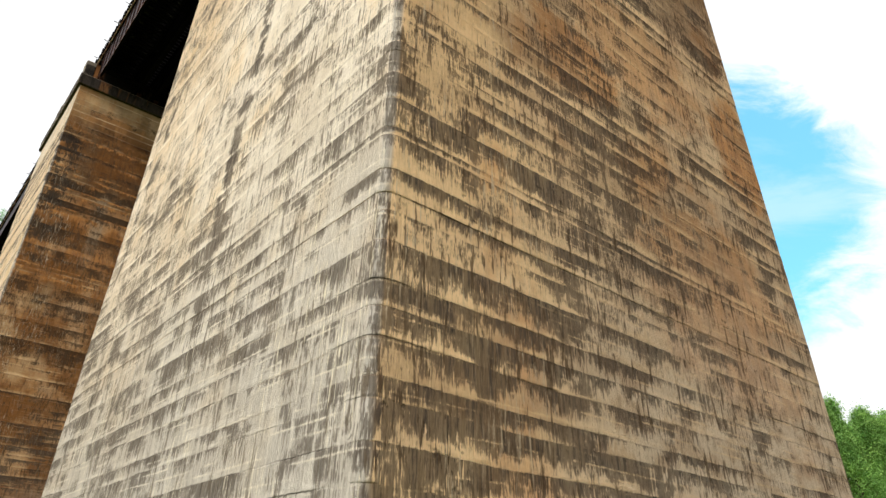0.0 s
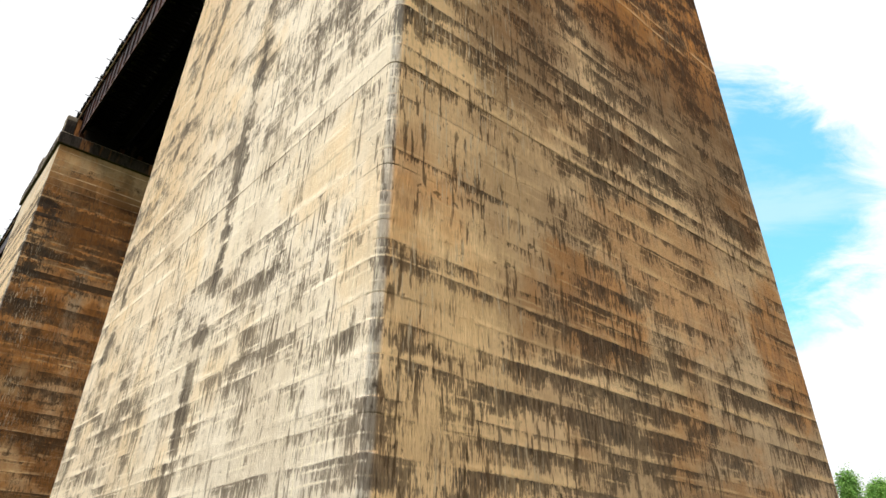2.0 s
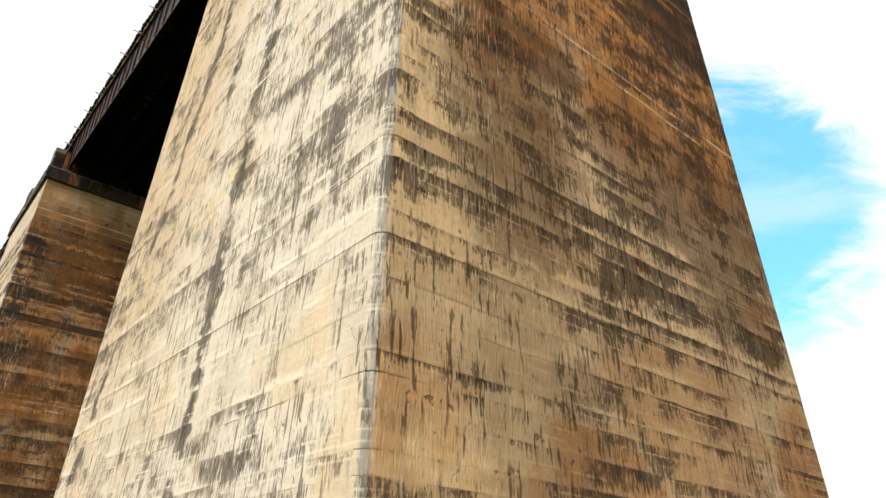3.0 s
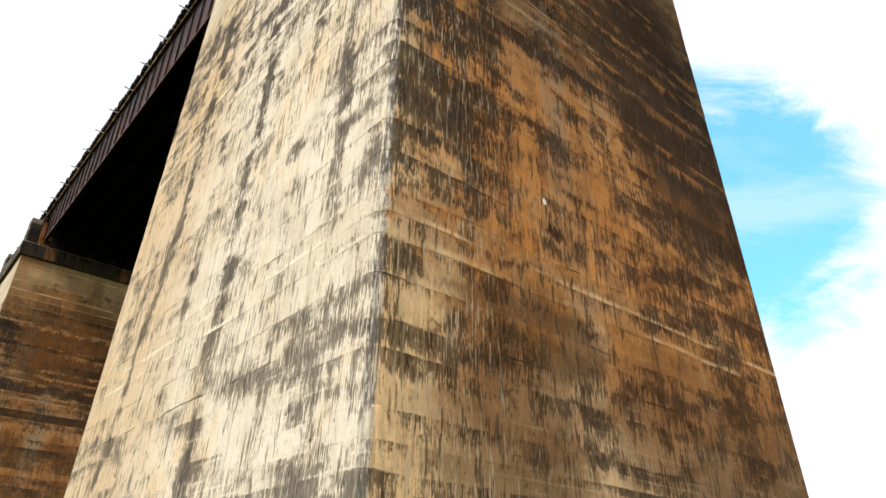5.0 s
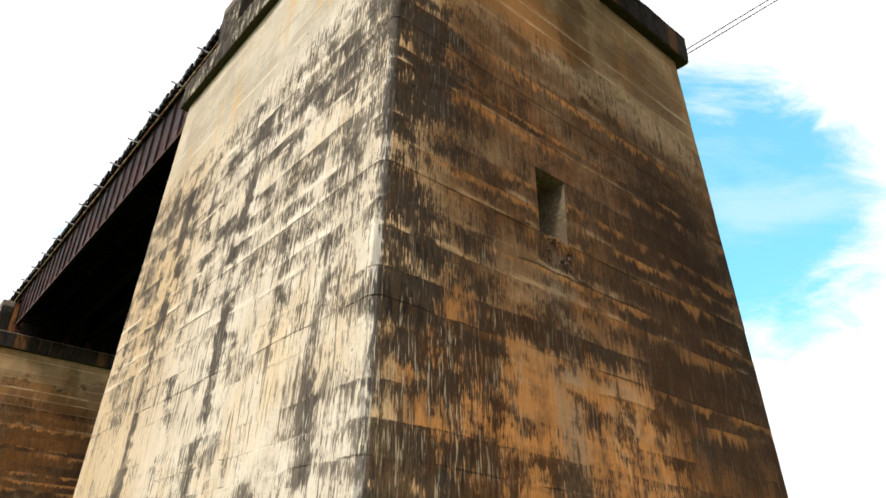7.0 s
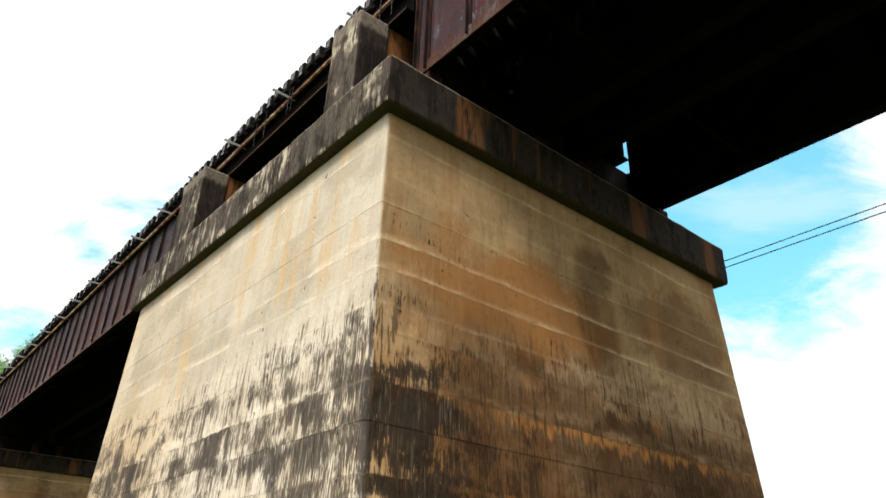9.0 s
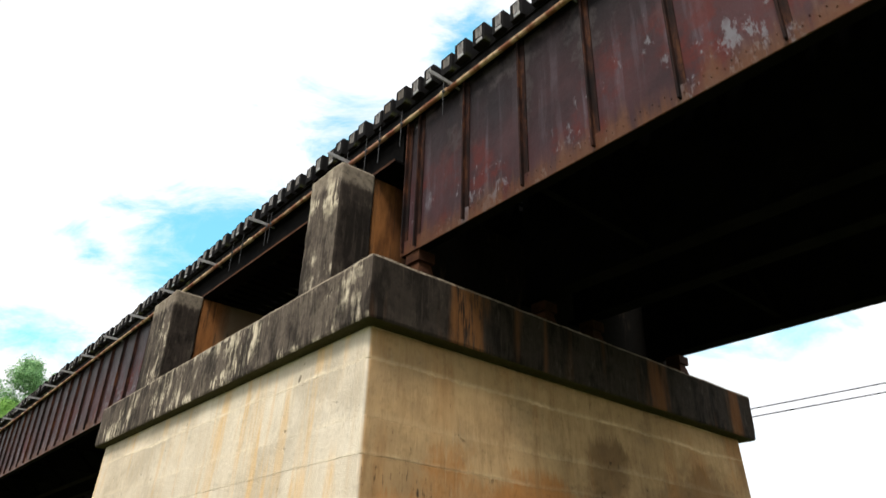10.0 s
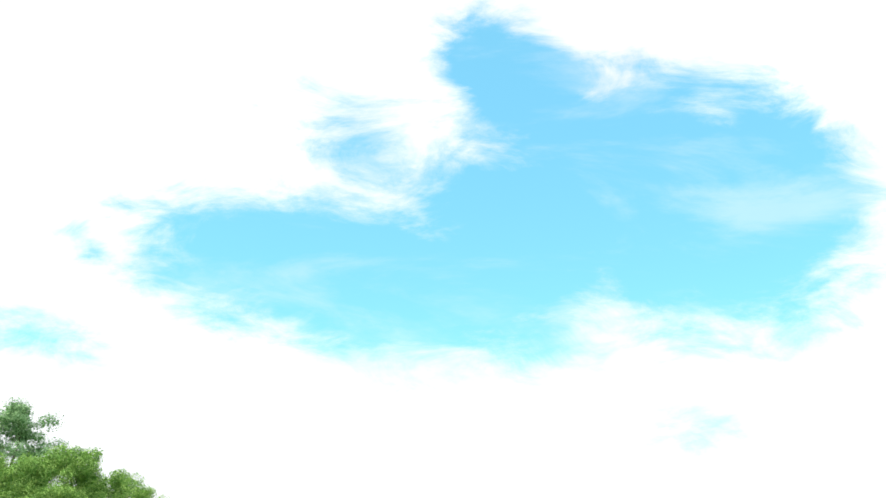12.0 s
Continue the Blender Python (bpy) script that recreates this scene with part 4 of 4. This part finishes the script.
def spans():
    for k in range(-1, 3):
        y0, y1 = 15.75 + PITCH * (k - 1), 7.0 + PITCH * k
        for i, gx in enumerate(GIRDER_X):
            i_girder("plate_girder", gx, y0, y1 + (0.2 if i == 3 else 0.0), G_BOT, G_TOP, "deep riveted steel plate girder in worn red oxide paint", "long span girders", i == 0 and k in (0, 1), first=1.31, mat=STEEL if i == 0 else SHADE_STEEL)
        y2, y3 = 7.1 + PITCH * k, 15.75 + PITCH * k
        for i, gx in enumerate(GIRDER_X):
            i_girder("short_girder", gx, y2 + (0.2 if i == 3 else 0.0), y3, 35.43, G_TOP, "shallow black steel girder over the pier", "short span girders", False, mat=SHADE_STEEL, flange=0.15)


spans()


def build_cross_frames():
    """Pairs of crossed angles with a strut below, that brace each pair of girders."""
    for xa, xb in ((GIRDER_X[0] + 0.02, GIRDER_X[1]), (GIRDER_X[2] + 0.02, GIRDER_X[3])):
        for y in [-24.0 + 4.1 * i for i in range(8)] + [17.0 + 4.1 * i for i in range(7)]:
            fr = thing("cross_frame", (xa, y, G_BOT), "black steel cross bracing between two plate girders", "bracing", "girder cross frames")
            for dy, za, zb in ((0.0, G_BOT + 0.2, G_TOP - 0.2), (0.05, G_TOP - 0.2, G_BOT + 0.2), (-0.05, G_BOT + 0.12, G_BOT + 0.12)):
                bm = bmesh.new()
                add_tube(bm, (xa, y + dy, za), (xb, y + dy, zb), 0.045, 4)
                part("brace", bm, SHADE_STEEL, fr).matrix_parent_inverse = Matrix.Translation((-xa, -y, -G_BOT))


build_cross_frames()


def build_bearings():
    """Cast steel shoes that carry the long girders on the pier caps."""
    bm = bmesh.new()
    add_box(bm, -0.20, 0.20, -0.24, 0.24, 0.0, 0.06)
    r = bmesh.ops.create_cone(bm, cap_ends=True, segments=4, radius1=0.25, radius2=0.13, depth=0.34, matrix=Matrix.Translation((0, 0, 0.23)) @ Matrix.Rotation(math.pi / 4, 4, "Z"))
    add_box(bm, -0.14, 0.14, -0.14, 0.14, 0.40, G_BOT - CAP_TOP)
    me = mesh_of("bearing", bm, FLANGE)
    for k in range(-1, 3):
        for gx in GIRDER_X:
            for y in (6.62, 16.0):
                ob = new("bearing", me)
                ob.matrix_world = pose(gx + 0.15, y + (0.14 if y < 10 else 0.0) + PITCH * k, CAP_TOP)
                tagged(ob, "rusty cast steel bearing shoe on the pier cap", "bearing", "girder bearings")


build_bearings()

# ---------------------------------------------------------------- ties, rails, pipe
TIE_STEP = 0.345


def tie_mesh(seed):
    """A creosoted tie: black outside, with the pale sawn wood showing in the middle of its end."""
    r = random.Random(seed)
    bm = bmesh.new()
    w, h = r.uniform(0.215, 0.24), r.uniform(0.295, 0.32)
    add_box(bm, 0.0, 3.28, -w / 2, w / 2, 0.0, h, 0.012)
    x = -0.003
    y0, y1 = -w / 2 + r.uniform(0.04, 0.06), w / 2 - r.uniform(0.055, 0.085)
    z0, z1 = r.uniform(0.07, 0.11), h - r.uniform(0.02, 0.05)
    f = bm.faces.new([bm.verts.new(p) for p in ((x, y0, z0), (x, y0, z1), (x, y1, z1), (x, y1, z0 + r.uniform(0, 0.03)))])
    f.material_index = 1
    return mesh_of("railway_tie", bm, (TIE, TIE_END))


def build_ties():
    rng = random.Random(11)
    meshes = [tie_mesh(s) for s in range(8)]
    plate = mesh_of("end_plate", box(-0.012, 0.0, -0.075, 0.035, 0.0, 0.05, 0.003), GREY_STEEL)
    rest = bmesh.new()
    y = -3.07
    while y < 98:
        ob = new("railway_tie", rng.choice(meshes))
        ob.matrix_world = pose(4.77 + rng.uniform(-0.035, 0.035), y + rng.uniform(-0.025, 0.025), G_TOP, 0, 0, rng.uniform(-0.6, 0.6))
        tagged(ob, "creosoted wooden bridge tie with a pale sawn end", "railway tie", "bridge ties")
        if rng.random() < 0.3:
            p = new("end_plate", plate)
            p.parent = ob
            p["label"] = "small grey steel end plate"
            p.matrix_local = pose(0, 0, 0.015)
        y += TIE_STEP
    y = -60.0
    while y < 98:
        if y < -3.4:
            add_box(rest, 4.77, 8.05, y - 0.12, y + 0.12, G_TOP, G_TOP + 0.31)
        add_box(rest, 8.12, 11.4, y - 0.12, y + 0.12, G_TOP, G_TOP + 0.31)
        y += TIE_STEP
    tagged(part("far_ties", rest, TIE), "rows of weathered wooden bridge ties", "railway ties", kind="stuff")


build_ties()


def build_gap_strip():
    """A black strip added under the tie ends, standing in for the dark gap at the deck edge."""
    y = -12.0
    me = mesh_of("fascia_timber", box(0, 0.10, 0.01, 5.99, 0, 0.22, 0.008), TIE)
    while y < 97:
        ob = new("fascia_timber", me)
        ob.matrix_world = pose(4.885, y, G_TOP - 0.225)
        tagged(ob, "black strip added for the dark gap under the tie ends", "timber", "deck edge timbers")
        y += 6.0


build_gap_strip()


def build_rail(x):
    bm = bmesh.new()
    z = G_TOP + 0.30
    add_box(bm, x - 0.07, x + 0.07, -60, 98, z, z + 0.02)
    add_box(bm, x - 0.01, x + 0.01, -60, 98, z + 0.02, z + 0.12)
    add_box(bm, x - 0.035, x + 0.035, -60, 98, z + 0.12, z + 0.16)
    tagged(part("rail", bm, RUST), "rusty steel rail on wooden ties", "rail", "rails")


for rx in (5.58, 7.02, 9.16, 10.60):
    build_rail(rx)


def build_light_block(x0, rails):
    """Unseen dark planks added along the ties, between and beside the rails, to block the sky."""
    deck = thing("deck_planking", (x0, 0, G_TOP + 0.32), "unseen dark planks added over the bridge ties to block light", "planking", "deck planking")
    x = x0
    while x < x0 + 2.55:
        if all(x > r + 0.09 or x + 0.27 < r - 0.09 for r in rails):
            part("plank", box(x, x + 0.27, -60, 98, G_TOP + 0.322, G_TOP + 0.365, 0.006), TIE, deck).matrix_parent_inverse = Matrix.Translation((-x0, 0, -G_TOP - 0.32))
            x += 0.275
        else:
            x += 0.02


build_light_block(5.20, (5.58, 7.02))
build_light_block(8.40, (9.16, 10.60))


def build_pipe():
    pipe = thing("conduit_pipe", (4.86, 0, 36.04), "rust-banded steel pipe along the edge of the deck", "pipe")
    y = -12.0
    while y < 97:
        bm = bmesh.new()
        add_tube(bm, (4.86, y, 36.04), (4.86, y + 6.0, 36.04), 0.036, 12)
        add_tube(bm, (4.86, y - 0.06, 36.04), (4.86, y + 0.06, 36.04), 0.046, 12)
        part("pipe_length", bm, PIPE, pipe).matrix_parent_inverse = Matrix.Translation((-4.86, 0, -36.04))
        y += 6.0
    for y in HANGERS:
        bm = bmesh.new()
        add_tube(bm, (4.81, y, 36.27), (4.815, y + 0.01, 35.60), 0.0055, 6)
        add_box(bm, 4.80, 4.83, y - 0.02, y + 0.02, 36.0, 36.03)
        part("hanger_wire", bm, CABLE, pipe, "thin dark hanger wire").matrix_parent_inverse = Matrix.Translation((-4.86, 0, -36.04))


HANGERS = (5.98, 6.95, 7.51, 7.88, 8.43, 8.60, 11.05, 11.2, 12.24, 12.70)
build_pipe()


def build_outriggers():
    ys = [1.62 - 2.12 * k for k in range(3)] + [3.74, 5.86, 8.43, 11.25] + [13.6 + 2.12 * k for k in range(38)]
    bm = bmesh.new()
    add_box(bm, -0.43, 0.12, -0.03, 0.03, 0.0, 0.012)
    add_box(bm, -0.43, 0.12, -0.03, -0.018, -0.05, 0.0)
    me = mesh_of("outrigger", bm, GREY_STEEL)
    for y in ys:
        ob = new("outrigger", me)
        ob.matrix_world = pose(4.88, y, 36.09)
        tagged(ob, "grey steel angle sticking out past the pipe", "bracket", "pipe outriggers")


build_outriggers()


def build_cable(x, z):
    bm = bmesh.new()
    pts = [(x, -60 + 5 * i, z + 0.0) for i in range(33)]
    add_tube(bm, pts[0], pts[-1], 0.011, 8)
    tagged(part("cable", bm, CABLE), "black overhead cable strung beside the bridge", "cable", "cables")


build_cable(12.80, 33.11)
build_cable(12.80, 32.96)


# ---------------------------------------------------------------- trees
def tree_meshes(seed, h, r, leaf, spire=False, n_leaf=36000, bare=0.3, size=0.0056, stray=0.10):
    """Meshes of a tree: a tapered trunk with limbs and twigs, and a crown of leaf clumps along them."""
    rng = random.Random(seed)
    wood = bmesh.new()
    clumps = []
    p = Vector((0, 0, -0.5))
    steps = 12 if spire else 14
    for i in range(steps):
        q = p + Vector((rng.uniform(-0.05, 0.05) * r, rng.uniform(-0.05, 0.05) * r, h * 0.94 / steps))
        r0, r1 = h * 0.017 * (1 - i / steps) + 0.02, h * 0.017 * (1 - (i + 1) / steps) + 0.02
        add_tube(wood, p, q, r0, 8, r1)
        t = (i + 1) / steps
        if t > bare:
            s = (t - bare) / (1 - bare)
            width = (1 - s) ** 0.8 * 0.95 + 0.06 if spire else math.sin(math.pi * min(0.86, s * 0.70 + 0.18))
            for _ in range(5):
                ang = rng.uniform(0, math.tau)
                reach = r * width * rng.uniform(0.6, 1.1)
                rise = reach * (rng.uniform(0.9, 1.5) if spire else rng.uniform(0.2, 0.65))
                tip = q + Vector((math.cos(ang) * reach, math.sin(ang) * reach, rise))
                add_tube(wood, q, tip, r1 * 0.45, 5, 0.015)
                for f in (1.0, 0.78, 0.55):
                    c = q.lerp(tip, f) + Vector((rng.uniform(-1, 1), rng.uniform(-1, 1), rng.uniform(-0.3, 0.9))) * reach * 0.22
                    clumps.append((c, (0.20 if spire else 0.25) * r * rng.uniform(0.55, 1.15)))
        p = q
    clumps += [(p + Vector((0, 0, -0.03 * h * j)), (0.10 + 0.06 * j) * r) for j in range(4)]
    verts, faces = [], []
    total = sum(rad * rad for _, rad in clumps)
    for c, rad in clumps:
        for _ in range(int(n_leaf * rad * rad / total)):
            v = Vector((rng.gauss(0, 1), rng.gauss(0, 1), rng.gauss(0, 1))).normalized() * rad * rng.uniform(0.3, 1.0) ** 0.5
            v.z *= 1.5 if spire else 0.75
            o = c + v + Vector((rng.gauss(0, 1), rng.gauss(0, 1), rng.gauss(0, 1))) * rad * stray
            n = (v.normalized() + Vector((rng.uniform(-1, 1), rng.uniform(-1, 1), rng.uniform(-0.2, 1.3))) * 0.8).normalized()
            t1 = Matrix.Rotation(rng.uniform(0, math.tau), 3, n) @ n.orthogonal().normalized()
            t2 = n.cross(t1)
            s = h * size * rng.uniform(0.7, 1.4)
            j = len(verts)
            verts += [o - t1 * s, o + t2 * s * 0.55 + n * s * 0.15, o + t1 * s, o - t2 * s * 0.55 + n * s * 0.15]
            faces.append((j, j + 1, j + 2, j + 3))
    crown = bpy.data.meshes.new("crown")
    crown.from_pydata(verts, [], faces)
    crown.materials.append(leaf)
    return mesh_of("trunk", wood, BARK), crown


def plant(meshes, x, y, scale, turn, label, group):
    z = terrain(x, y)
    t = thing("tree", (x, y, z), label, "tree", group)
    for name, me in zip(("trunk", "crown"), meshes):
        ob = new(name, me)
        ob.parent = t
    t.matrix_world = Matrix.Translation((x, y, z)) @ Matrix.Rotation(turn, 4, "Z") @ Matrix.Scale(scale, 4)
    return t


def build_trees():
    rng = random.Random(21)
    broad = [tree_meshes(s, 20.0, 5.5, LEAF) for s in (1, 2, 3)]
    wispy = tree_meshes(7, 24.0, 5.0, LEAF_FAR, False, 30000, 0.25, 0.0055, 0.2)
    slim = [tree_meshes(s, 15.0, 2.4, LEAF, True, 40000, 0.10, 0.0036, 0.3) for s in (4, 5, 6)]
    # wooded bank beyond the far end of the bridge
    for kind, x, y, sc in WOODS:
        me = wispy if kind == "w" else broad[kind]
        plant(me, x, y, sc * (0.97 if kind == "w" else 0.93), rng.uniform(0, 6.28), "tall leafy tree on the far bank beside the deck", "bank trees")
    # thicket on the valley floor past the pier
    for i, (x, y, sc) in enumerate(THICKET):
        plant(slim[i % 3], x, y, sc, rng.uniform(0, 6.28), "bright green young tree on the valley floor", "valley trees")


WOODS = [("w", 18.5, 120.0, 1.20), ("w", 12.0, 124.0, 1.12), (0, 25.0, 110.0, 1.17), (1, 30.6, 110.0, 1.05), (2, 35.0, 109.0, 0.97), (1, 17.5, 110.0, 1.05),
         (2, 27.5, 106.0, 1.02), (0, 38.8, 112.0, 0.85), (2, 21.5, 104.0, 1.08), (0, 44.0, 116.0, 0.75), (1, 14.0, 114.0, 1.1), (2, 10.0, 118.0, 1.15),
         (1, 32.5, 105.0, 0.95), (0, 21.0, 109.0, 1.12)]
THICKET = [(49.6, 18.9, 1.17), (52.0, 17.6, 1.15), (50.5, 21.5, 1.1), (54.0, 18.0, 1.16), (48.6, 17.3, 1.05), (58.0, 21.0, 1.2), (52.8, 16.0, 1.12), (55.5, 15.5, 1.14), (57.0, 17.5, 1.2),
           (50.8, 16.6, 1.1)]
build_trees()
